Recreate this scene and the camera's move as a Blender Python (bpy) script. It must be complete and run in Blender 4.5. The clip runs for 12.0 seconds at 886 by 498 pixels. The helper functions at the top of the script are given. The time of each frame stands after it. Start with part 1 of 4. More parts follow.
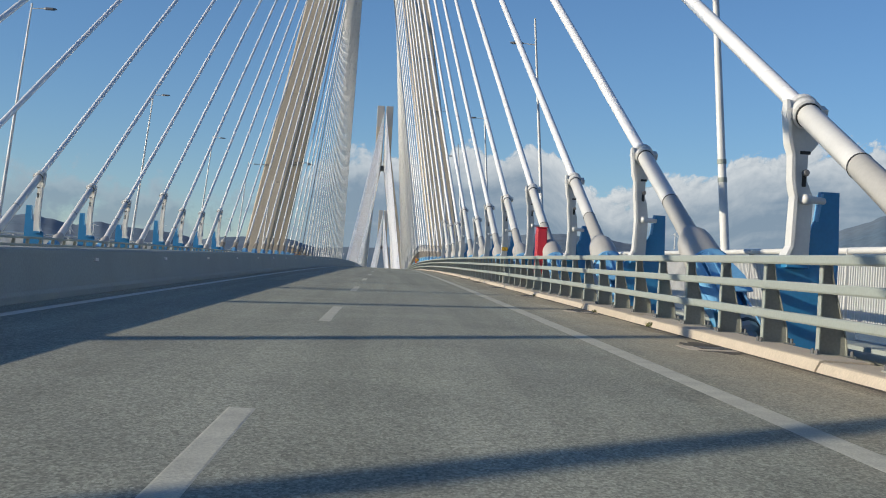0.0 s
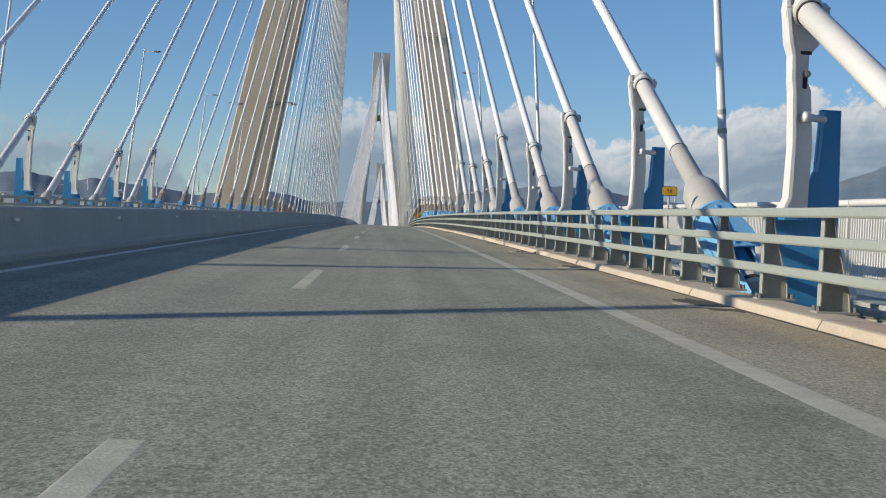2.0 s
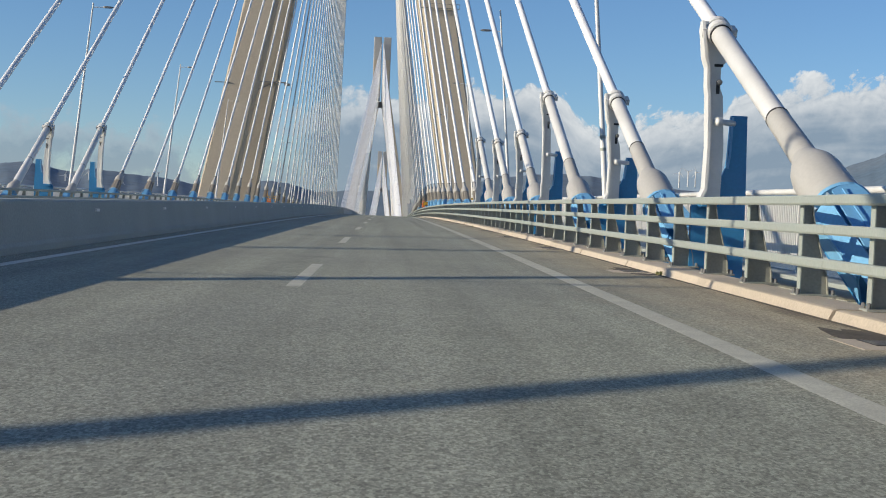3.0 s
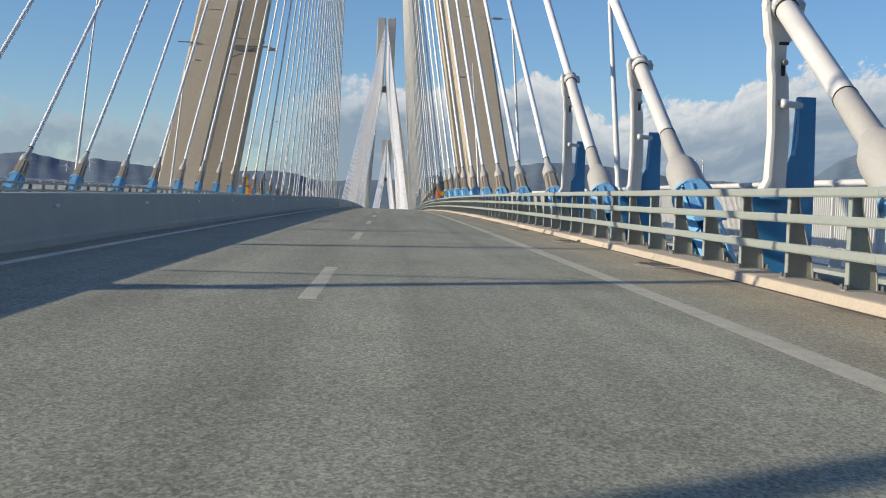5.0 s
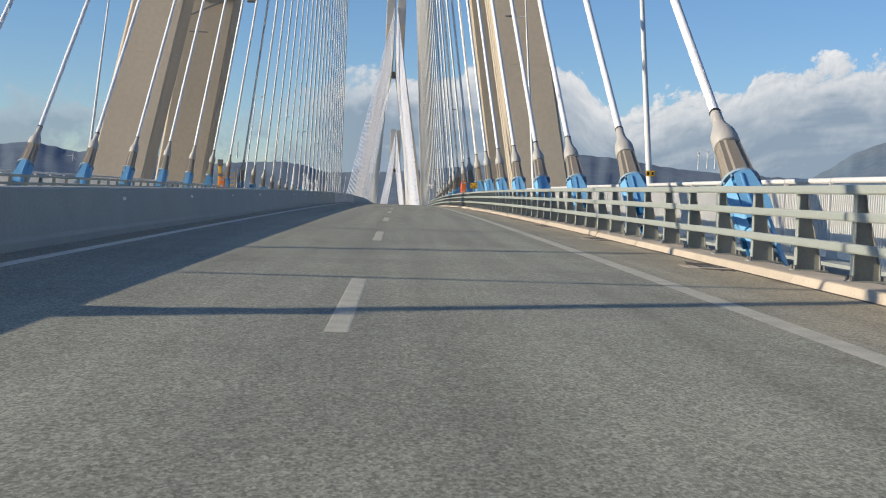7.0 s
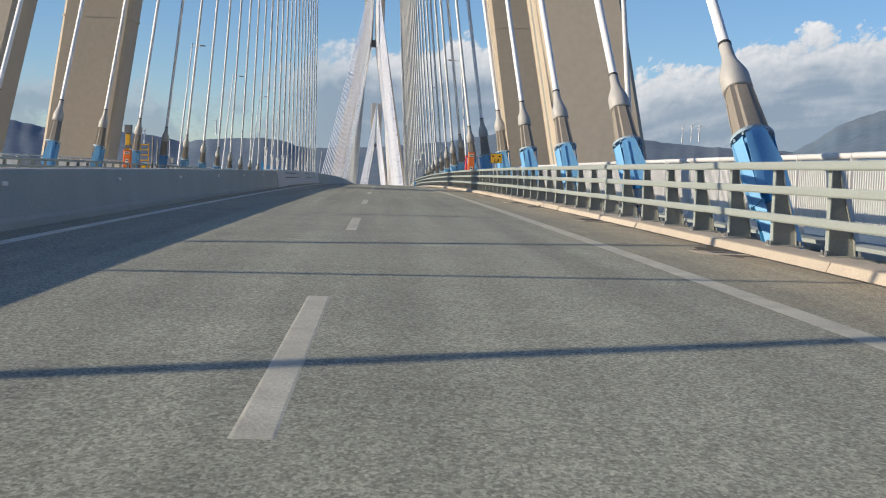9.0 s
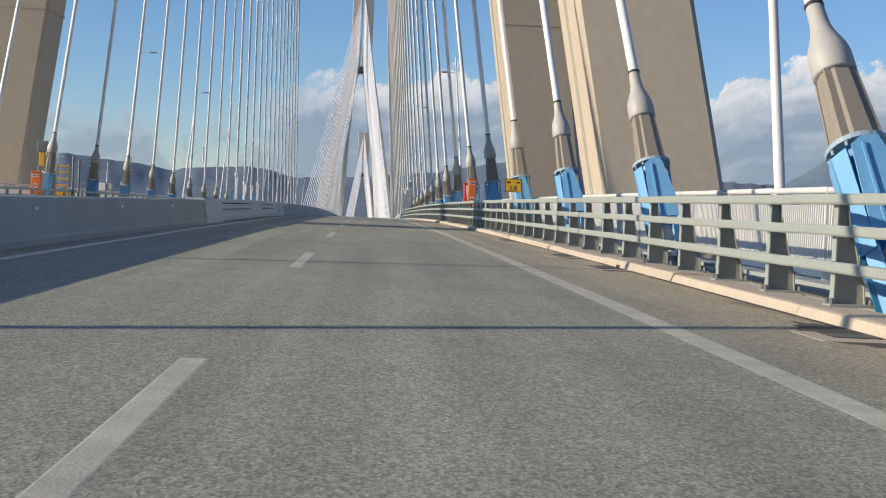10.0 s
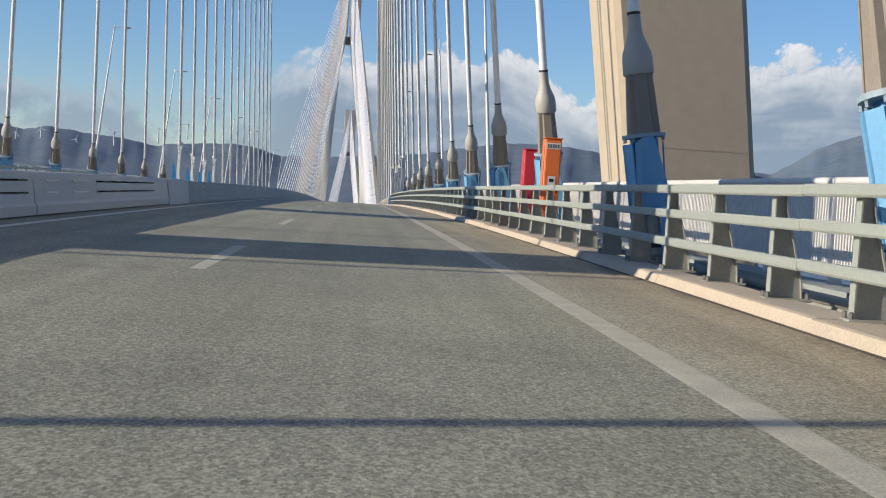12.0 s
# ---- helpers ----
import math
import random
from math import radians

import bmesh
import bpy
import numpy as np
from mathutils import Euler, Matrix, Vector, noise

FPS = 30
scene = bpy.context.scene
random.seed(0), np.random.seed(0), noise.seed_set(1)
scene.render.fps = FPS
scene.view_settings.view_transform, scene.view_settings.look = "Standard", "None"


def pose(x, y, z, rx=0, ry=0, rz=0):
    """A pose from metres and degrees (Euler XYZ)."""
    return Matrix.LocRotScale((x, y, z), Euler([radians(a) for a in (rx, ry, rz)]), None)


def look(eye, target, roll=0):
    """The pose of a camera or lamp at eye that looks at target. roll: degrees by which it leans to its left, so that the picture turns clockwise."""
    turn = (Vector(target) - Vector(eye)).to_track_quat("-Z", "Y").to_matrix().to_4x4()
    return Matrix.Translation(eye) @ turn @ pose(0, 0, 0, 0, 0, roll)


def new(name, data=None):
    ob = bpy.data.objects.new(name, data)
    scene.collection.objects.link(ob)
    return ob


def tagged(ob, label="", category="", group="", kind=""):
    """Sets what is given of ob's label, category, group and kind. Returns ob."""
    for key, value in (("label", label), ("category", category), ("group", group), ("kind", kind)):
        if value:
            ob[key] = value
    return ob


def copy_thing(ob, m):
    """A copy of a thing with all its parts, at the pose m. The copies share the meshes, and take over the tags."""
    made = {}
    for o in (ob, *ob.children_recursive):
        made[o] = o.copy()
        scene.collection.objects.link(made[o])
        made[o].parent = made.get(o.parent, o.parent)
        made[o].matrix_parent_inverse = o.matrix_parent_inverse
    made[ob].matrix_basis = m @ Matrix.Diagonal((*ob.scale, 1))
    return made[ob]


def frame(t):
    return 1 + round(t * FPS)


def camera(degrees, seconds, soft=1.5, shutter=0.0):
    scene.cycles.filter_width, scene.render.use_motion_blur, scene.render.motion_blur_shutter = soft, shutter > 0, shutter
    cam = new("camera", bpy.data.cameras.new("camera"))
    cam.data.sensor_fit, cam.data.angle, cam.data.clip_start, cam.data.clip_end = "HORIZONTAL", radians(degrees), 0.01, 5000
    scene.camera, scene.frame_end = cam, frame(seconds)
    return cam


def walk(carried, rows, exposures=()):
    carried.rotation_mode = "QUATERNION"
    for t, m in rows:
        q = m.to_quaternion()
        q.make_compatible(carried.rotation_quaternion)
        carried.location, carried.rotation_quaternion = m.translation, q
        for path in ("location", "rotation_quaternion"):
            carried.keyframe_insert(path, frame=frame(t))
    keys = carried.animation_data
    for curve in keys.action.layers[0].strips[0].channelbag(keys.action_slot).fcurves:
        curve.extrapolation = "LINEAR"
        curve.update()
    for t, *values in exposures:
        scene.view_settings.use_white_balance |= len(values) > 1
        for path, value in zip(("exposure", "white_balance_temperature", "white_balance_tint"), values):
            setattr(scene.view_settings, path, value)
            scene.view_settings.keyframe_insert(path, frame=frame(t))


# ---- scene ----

# Deck profile: a gentle crest. Height and grade along the bridge axis (y).
S = 0.968
Y_TAB = np.arange(-600.0, 2001.0, 1.0)
C_TAB = np.interp(Y_TAB, [-600, 120, 280, 400, 500, 840, 900, 2000], [5e-5, 5e-5, 1e-4, 1e-4, 3e-5, 3e-5, 1.1e-4, 1.1e-4])
G_TAB = -np.cumsum(C_TAB)
G_TAB += 0.015 - np.interp(0, Y_TAB, G_TAB)
Z_TAB = np.cumsum(G_TAB)
Z_TAB -= np.interp(0, Y_TAB, Z_TAB)


def deck_z(y):
    return float(S * np.interp(y / S, Y_TAB, Z_TAB))


def grade(y):
    return math.degrees(math.atan(float(np.interp(y / S, Y_TAB, G_TAB))))


# ---- camera and drive ----
EYE = 0.986
cam = camera(34.81, 12.0, soft=1.05)
ROWS = [
    (0.0, 5.527, 0.000, -2.26, 1.18, 3.25),
    (0.5, 5.596, 9.195, -2.51, 0.87, 3.31),
    (1.0, 5.664, 18.339, -2.50, 0.19, 2.90),
    (1.5, 5.676, 27.486, -2.60, -0.28, 2.89),
    (2.0, 5.704, 36.706, -2.43, -0.69, 2.78),
    (2.5, 5.733, 45.893, -2.40, -0.88, 2.74),
    (3.0, 5.706, 55.038, -2.35, -1.16, 2.43),
    (3.5, 5.661, 64.196, -2.31, -1.44, 2.33),
    (5.5, 5.342, 101.002, -2.14, -1.60, 2.32),
    (6.0, 5.263, 110.253, -2.10, -1.52, 2.61),
    (6.5, 5.187, 119.542, -1.95, -1.70, 2.25),
    (7.0, 5.086, 128.975, -1.87, -1.94, 2.52),
    (9.0, 5.129, 167.302, -2.64, -2.91, 2.11),
    (9.5, 5.395, 176.884, -2.92, -3.07, 2.16),
    (10.0, 5.680, 186.464, -3.12, -1.65, 2.62),
    (10.5, 5.890, 196.086, -3.35, -1.54, 2.67),
    (11.0, 6.080, 205.768, -3.58, -1.16, 3.39),
    (11.5, 6.235, 215.490, -3.68, -2.47, 2.83),
    (12.0, 6.270, 225.196, -3.76, -2.35, 3.80),
]


def eye_pose(x, y, yaw, pitch, roll):
    eye = Vector((x, y, deck_z(y) + EYE))
    ya, pi = radians(yaw), radians(pitch)
    return look(eye, eye + Vector((-math.sin(ya) * math.cos(pi), math.cos(ya) * math.cos(pi), math.sin(pi))), roll)


walk(cam, [(t, eye_pose(x, y, a, p, r)) for t, x, y, a, p, r in ROWS], exposures=[(0.0, 0.2, 6500, 8), (3.0, 0.29, 6600, 9), (5.5, 0.36, 6690, 10), (9.0, 0.42, 6720, 12), (12.0, 0.4, 6600, 12)])

# ---- sky and sun ----
TO_SUN = Vector((-3.2, -0.72, 1.0)).normalized()
SUN_EL, SUN_AZ = math.asin(TO_SUN.z), math.atan2(TO_SUN.x, TO_SUN.y)
world = bpy.data.worlds.new("sky")
scene.world = world
world.use_nodes = True
wn = world.node_tree.nodes
sky = wn.new("ShaderNodeTexSky")
sky.sky_type, sky.sun_disc = "NISHITA", False
sky.sun_elevation, sky.sun_rotation = SUN_EL, SUN_AZ
sky.altitude, sky.air_density, sky.dust_density, sky.ozone_density = 700.0, 1.0, 0.0, 5.5
tint = wn.new("ShaderNodeMix")
tint.data_type, tint.blend_type = "RGBA", "MULTIPLY"
tint.inputs["Factor"].default_value = 1.0
tint.inputs["B"].default_value = (0.995, 0.97, 1.0, 1)
world.node_tree.links.new(sky.outputs[0], tint.inputs["A"])
world.node_tree.links.new(tint.outputs["Result"], wn["Background"].inputs[0])
wn["Background"].inputs[1].default_value = 0.104
sun = new("sun", bpy.data.lights.new("sun", "SUN"))
sun.data.energy, sun.data.angle, sun.data.color = 4.05, radians(0.45), (1.0, 0.885, 0.71)
sun.matrix_world = look((0, 0, 80), Vector((0, 0, 80)) - TO_SUN)


# ---- materials ----
def material(name, base, rough=0.6, metal=0.0, vary=0.12, scale=2.0, fine=40.0, bump=0.1, dirt=None, dirt_amount=0.3, random_tint=0.0, stretch=(1, 1, 1), grain=0.5):
    """A surface with broad stains, fine grain, relief and roughness that follow it."""
    m = bpy.data.materials.new(name)
    m.use_nodes = True
    t = m.node_tree
    n, link = t.nodes, t.links.new
    bsdf = n["Principled BSDF"]
    co = n.new("ShaderNodeTexCoord")
    mp = n.new("ShaderNodeMapping")
    mp.inputs["Scale"].default_value = stretch
    link(co.outputs["Object"], mp.inputs["Vector"])
    big, small = n.new("ShaderNodeTexNoise"), n.new("ShaderNodeTexNoise")
    for tex, sc, det in ((big, scale, 5), (small, fine, 3)):
        link(mp.outputs[0], tex.inputs["Vector"])
        tex.inputs["Scale"].default_value, tex.inputs["Detail"].default_value = sc, det
    small.inputs["Roughness"].default_value = grain
    if grain > 0.5:
        small.inputs["Detail"].default_value = 6
    ramp = n.new("ShaderNodeValToRGB")
    ramp.color_ramp.elements[0].position, ramp.color_ramp.elements[1].position = 0.3, 0.7
    d = Vector(dirt if dirt else [c * 0.6 for c in base])
    b = Vector(base)
    ramp.color_ramp.elements[0].color = (*b.lerp(d, dirt_amount), 1)
    ramp.color_ramp.elements[1].color = (*b, 1)
    link(big.outputs[0], ramp.inputs[0])
    hsv = n.new("ShaderNodeHueSaturation")
    link(ramp.outputs[0], hsv.inputs["Color"])
    rng = n.new("ShaderNodeMapRange")
    rng.inputs[1].default_value, rng.inputs[2].default_value = 0.25, 0.75
    rng.inputs[3].default_value, rng.inputs[4].default_value = 1 - vary, 1 + vary
    link(small.outputs[0], rng.inputs[0])
    if random_tint:
        info = n.new("ShaderNodeObjectInfo")
        r2 = n.new("ShaderNodeMapRange")
        r2.inputs[3].default_value, r2.inputs[4].default_value = 1 - random_tint, 1 + random_tint
        link(info.outputs["Random"], r2.inputs[0])
        mul = n.new("ShaderNodeMath")
        mul.operation = "MULTIPLY"
        link(rng.outputs[0], mul.inputs[0])
        link(r2.outputs[0], mul.inputs[1])
        link(mul.outputs[0], hsv.inputs["Value"])
    else:
        link(rng.outputs[0], hsv.inputs["Value"])
    link(hsv.outputs[0], bsdf.inputs["Base Color"])
    r3 = n.new("ShaderNodeMapRange")
    r3.inputs[3].default_value, r3.inputs[4].default_value = max(rough - 0.12, 0.05), min(rough + 0.12, 1)
    link(big.outputs[0], r3.inputs[0])
    link(r3.outputs[0], bsdf.inputs["Roughness"])
    bsdf.inputs["Metallic"].default_value = metal
    if bump:
        bp = n.new("ShaderNodeBump")
        bp.inputs["Strength"].default_value, bp.inputs["Distance"].default_value = bump, 0.01
        link(small.outputs[0], bp.inputs["Height"])
        link(bp.outputs[0], bsdf.inputs["Normal"])
    return m


ASPHALT = material("asphalt", (0.31, 0.318, 0.245), 0.88, vary=0.55, scale=0.4, fine=80, grain=0.75, stretch=(1, 0.3, 1), bump=0.05, dirt=(0.265, 0.268, 0.215), dirt_amount=0.8)


def dusty_verges(mat, start, dust):
    """Tan grit gathered on the hard shoulders, past |x| = start, with a ragged edge."""
    t = mat.node_tree
    n, link = t.nodes, t.links.new
    co, sep, ab, wob = n.new("ShaderNodeTexCoord"), n.new("ShaderNodeSeparateXYZ"), n.new("ShaderNodeMath"), n.new("ShaderNodeTexNoise")
    link(co.outputs["Object"], sep.inputs[0])
    link(co.outputs["Object"], wob.inputs["Vector"])
    wob.inputs["Scale"].default_value, wob.inputs["Detail"].default_value = 0.9, 6
    ab.operation = "ABSOLUTE"
    link(sep.outputs[0], ab.inputs[0])
    add = n.new("ShaderNodeMath")
    add.operation = "MULTIPLY_ADD"
    link(wob.outputs[0], add.inputs[0])
    add.inputs[1].default_value = 1.6
    link(ab.outputs[0], add.inputs[2])
    rng = n.new("ShaderNodeMapRange")
    rng.inputs[1].default_value, rng.inputs[2].default_value = start + 0.5, start + 2.6
    rng.inputs[3].default_value, rng.inputs[4].default_value = 0.0, 0.9
    link(add.outputs[0], rng.inputs[0])
    mix = n.new("ShaderNodeMix")
    mix.data_type = "RGBA"
    bsdf = n["Principled BSDF"]
    src = bsdf.inputs["Base Color"].links[0].from_socket
    link(rng.outputs[0], mix.inputs["Factor"])
    link(src, mix.inputs["A"])
    mix.inputs["B"].default_value = (*dust, 1)
    # dark silt and oil in the gutter, in long broken patches
    silt, sm = n.new("ShaderNodeTexNoise"), n.new("ShaderNodeMapping")
    sm.inputs["Scale"].default_value = (1.2, 0.28, 1)
    link(co.outputs["Object"], sm.inputs["Vector"])
    link(sm.outputs[0], silt.inputs["Vector"])
    silt.inputs["Scale"].default_value, silt.inputs["Detail"].default_value = 1.0, 7
    near = n.new("ShaderNodeMath")
    near.operation = "MULTIPLY_ADD"
    link(silt.outputs[0], near.inputs[0])
    near.inputs[1].default_value = 1.5
    link(ab.outputs[0], near.inputs[2])
    r2 = n.new("ShaderNodeMapRange")
    r2.inputs[1].default_value, r2.inputs[2].default_value = 10.7, 11.0
    r2.inputs[3].default_value, r2.inputs[4].default_value = 0.0, 0.8
    link(near.outputs[0], r2.inputs[0])
    mix2 = n.new("ShaderNodeMix")
    mix2.data_type = "RGBA"
    link(r2.outputs[0], mix2.inputs["Factor"])
    link(mix.outputs["Result"], mix2.inputs["A"])
    mix2.inputs["B"].default_value = (0.07, 0.055, 0.04, 1)
    # wheel tracks and long faint streaks along the lanes, with a few broader dark patches
    sp = n.new("ShaderNodeMapping")
    sp.inputs["Scale"].default_value = (1.9, 0.035, 1)
    streak, patch, oil = n.new("ShaderNodeTexNoise"), n.new("ShaderNodeTexNoise"), n.new("ShaderNodeTexNoise")
    om = n.new("ShaderNodeMapping")
    om.inputs["Location"].default_value, om.inputs["Scale"].default_value = (3.1, 8.7, 0), (1.0, 0.45, 1)
    link(co.outputs["Object"], om.inputs["Vector"])
    link(om.outputs[0], oil.inputs["Vector"])
    oil.inputs["Scale"].default_value, oil.inputs["Detail"].default_value, oil.inputs["Roughness"].default_value = 0.5, 9, 0.65
    link(co.outputs["Object"], sp.inputs["Vector"])
    link(sp.outputs[0], streak.inputs["Vector"])
    link(co.outputs["Object"], patch.inputs["Vector"])
    streak.inputs["Scale"].default_value, streak.inputs["Detail"].default_value = 1.0, 5
    patch.inputs["Scale"].default_value, patch.inputs["Detail"].default_value = 0.55, 4
    val = None
    for tex, lo, hi, f0, f1 in ((streak, 0.84, 1.14, 0.3, 0.7), (patch, 0.9, 1.08, 0.3, 0.7), (oil, 1.0, 0.72, 0.6, 0.72)):
        r4 = n.new("ShaderNodeMapRange")
        r4.inputs[1].default_value, r4.inputs[2].default_value = f0, f1
        r4.inputs[3].default_value, r4.inputs[4].default_value = lo, hi
        link(tex.outputs[0], r4.inputs[0])
        if val is None:
            val = r4.outputs[0]
        else:
            mul = n.new("ShaderNodeMath")
            mul.operation = "MULTIPLY"
            link(val, mul.inputs[0])
            link(r4.outputs[0], mul.inputs[1])
            val = mul.outputs[0]
    # single stones of the aggregate, pale and dark, in two sizes
    for sc, dark, pale in ((62.0, 0.7, 1.3), (27.0, 0.91, 1.09)):
        vm, vor, r5 = n.new("ShaderNodeMapping"), n.new("ShaderNodeTexVoronoi"), n.new("ShaderNodeMapRange")
        vm.inputs["Scale"].default_value = (1, 0.65, 1)
        link(co.outputs["Object"], vm.inputs["Vector"])
        link(vm.outputs[0], vor.inputs["Vector"])
        vor.inputs["Scale"].default_value = sc
        grey = n.new("ShaderNodeRGBToBW")
        link(vor.outputs["Color"], grey.inputs[0])
        r5.inputs[1].default_value, r5.inputs[2].default_value = 0.2, 0.8
        r5.inputs[3].default_value, r5.inputs[4].default_value = dark, pale
        link(grey.outputs[0], r5.inputs[0])
        mul = n.new("ShaderNodeMath")
        mul.operation = "MULTIPLY"
        link(val, mul.inputs[0])
        link(r5.outputs[0], mul.inputs[1])
        val = mul.outputs[0]
    worn = n.new("ShaderNodeHueSaturation")
    link(val, worn.inputs["Value"])
    link(mix2.outputs["Result"], worn.inputs["Color"])
    link(worn.outputs[0], bsdf.inputs["Base Color"])


dusty_verges(ASPHALT, 8.2, (0.4, 0.335, 0.225))
PAINT = material("road_paint", (0.57, 0.56, 0.455), 0.75, vary=0.25, scale=3, fine=60, bump=0.3, dirt=(0.37, 0.36, 0.29), dirt_amount=0.7)
# lighter copy of the road paint, brightening the lines in the barrier's shade
LINE = material("edge_line_paint", (0.76, 0.75, 0.66), 0.7, vary=0.2, scale=2, fine=60, bump=0.3, dirt=(0.5, 0.5, 0.46), dirt_amount=0.7)
KERB = material("kerb_concrete", (0.54, 0.465, 0.365), 0.9, vary=0.14, scale=1.5, fine=30, bump=0.3, dirt=(0.33, 0.28, 0.22), random_tint=0.08)
CONCRETE = material("barrier_concrete", (0.345, 0.385, 0.37), 0.85, vary=0.12, scale=0.7, fine=25, bump=0.2, dirt=(0.19, 0.215, 0.2))
PYLON = material("pylon_concrete", (0.52, 0.45, 0.35), 0.9, vary=0.06, scale=0.15, fine=3, bump=0.1, dirt=(0.44, 0.375, 0.285), dirt_amount=0.5)
RAIL = material("galvanised_rail", (0.355, 0.395, 0.36), 0.55, 0.15, vary=0.08, scale=2, fine=30, bump=0.05, dirt=(0.36, 0.37, 0.33))
# darker than the rails: shade behind the post flanges is in this colour
POST = material("weathered_shaded_post", (0.33, 0.34, 0.305), 0.65, 0.1, vary=0.1, scale=3, fine=30, bump=0.08, dirt=(0.19, 0.18, 0.155))
GATE_PAINT = material("pale_barrier_paint", (0.46, 0.49, 0.5), 0.6, 0.05, vary=0.08, scale=1.2, fine=25, bump=0.06, dirt=(0.36, 0.38, 0.38))
WHITE = material("white_paint", (0.74, 0.74, 0.72), 0.4, vary=0.04, scale=1.5, fine=20, bump=0.03, dirt=(0.5, 0.48, 0.43))
SHEATH = material("white_sheath", (0.89, 0.89, 0.88), 0.3, vary=0.04, scale=0.5, fine=10, bump=0.03, dirt=(0.8, 0.8, 0.79))
GREY = material("grey_paint", (0.45, 0.44, 0.415), 0.5, vary=0.05, scale=1.5, fine=20, bump=0.05, dirt=(0.35, 0.34, 0.31))
SHROUD = material("weathered_shroud", (0.27, 0.24, 0.2), 0.7, vary=0.08, scale=2, fine=20, bump=0.1, dirt=(0.24, 0.21, 0.17))
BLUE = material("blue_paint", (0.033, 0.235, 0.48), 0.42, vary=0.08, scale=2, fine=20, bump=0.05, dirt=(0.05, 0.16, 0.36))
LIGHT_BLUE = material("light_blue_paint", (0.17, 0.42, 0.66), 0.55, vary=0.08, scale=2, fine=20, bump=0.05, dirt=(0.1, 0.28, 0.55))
PALE_BLUE = material("pale_blue_paint", (0.3, 0.4, 0.47), 0.55, vary=0.08, scale=2, fine=20, bump=0.05, dirt=(0.24, 0.31, 0.37))
SILT = material("gutter_silt", (0.05, 0.042, 0.034), 0.95, vary=0.4, scale=1.5, fine=25, bump=0.2, dirt=(0.12, 0.1, 0.075), dirt_amount=0.9)
DARK = material("dark_rubber", (0.03, 0.03, 0.03), 0.6, vary=0.1, bump=0.05)
RED = material("red_paint", (0.6, 0.03, 0.05), 0.4, vary=0.05, bump=0.03, dirt=(0.42, 0.03, 0.05))
ORANGE = material("orange_paint", (0.75, 0.18, 0.04), 0.4, vary=0.05, bump=0.03)
YELLOW = material("yellow_paint", (0.75, 0.42, 0.03), 0.45, vary=0.05, bump=0.03)
BLACK = material("black_paint", (0.02, 0.02, 0.02), 0.5, vary=0.05, bump=0.0)
STEEL = material("dark_steel", (0.2, 0.2, 0.2), 0.5, 0.3, vary=0.08, bump=0.05)
# the blue-grey haze of distance is mixed into the hills' base colour
HAZED_HILL = material("hazed_hill_scrub", (0.108, 0.165, 0.222), 0.95, vary=0.22, scale=0.004, fine=0.03, bump=0.0, dirt=(0.16, 0.2, 0.24), dirt_amount=0.9, grain=0.7)
SEA = material("sea_water", (0.02, 0.06, 0.1), 0.2, vary=0.1, scale=0.01, fine=0.25, bump=0.6)


# ---- building helpers ----
def mesh_from(bm, name, mat):
    me = bpy.data.meshes.new(name)
    bmesh.ops.recalc_face_normals(bm, faces=bm.faces)
    bm.to_mesh(me)
    bm.free()
    me.materials.append(mat)
    return me


def part(name, bm, mat, parent=None, label="", smooth=False):
    """One mesh object, under a thing or a part."""
    me = bm if isinstance(bm, bpy.types.Mesh) else mesh_from(bm, name, mat)
    if smooth:
        for p in me.polygons:
            p.use_smooth = True
        me.set_sharp_from_angle(angle=radians(65))
    ob = new(name, me)
    ob.parent = parent
    return tagged(ob, label)


def thing(name, label, category, group="", kind="", at=None):
    ob = new(name)
    ob.empty_display_size = 0.1
    if at is not None:
        ob.matrix_world = at
    return tagged(ob, label, category, group, kind)


def box(bm, x0, x1, y0, y1, z0, z1, bevel=0.0):
    v = [bm.verts.new((x, y, z)) for x in (x0, x1) for y in (y0, y1) for z in (z0, z1)]
    fs = [bm.faces.new([v[i] for i in q]) for q in ((0, 1, 3, 2), (4, 6, 7, 5), (0, 4, 5, 1), (2, 3, 7, 6), (0, 2, 6, 4), (1, 5, 7, 3))]
    if bevel:
        es = {e for f in fs for e in f.edges}
        bmesh.ops.bevel(bm, geom=list(es), offset=bevel, segments=1, affect="EDGES", profile=0.5)
    return bm


def prism(bm, outline, lo, hi, axis="y"):
    """An outline extruded along an axis: (x, z) outlines along y, (y, z) outlines along x, (x, y) outlines along z."""
    def p(a, b, c):
        return {"y": (a, c, b), "x": (c, a, b), "z": (a, b, c)}[axis]
    one = [bm.verts.new(p(a, b, lo)) for a, b in outline]
    two = [bm.verts.new(p(a, b, hi)) for a, b in outline]
    n = len(outline)
    bm.faces.new(one)
    bm.faces.new(two[::-1])
    for i in range(n):
        bm.faces.new((one[i], two[i], two[(i + 1) % n], one[(i + 1) % n]))
    return bm


def frame_of(d):
    d = Vector(d).normalized()
    u = d.cross(Vector((1, 0, 0)))
    u = (d.cross(Vector((0, 1, 0))) if u.length < 0.2 else u).normalized()
    return u, d.cross(u).normalized()


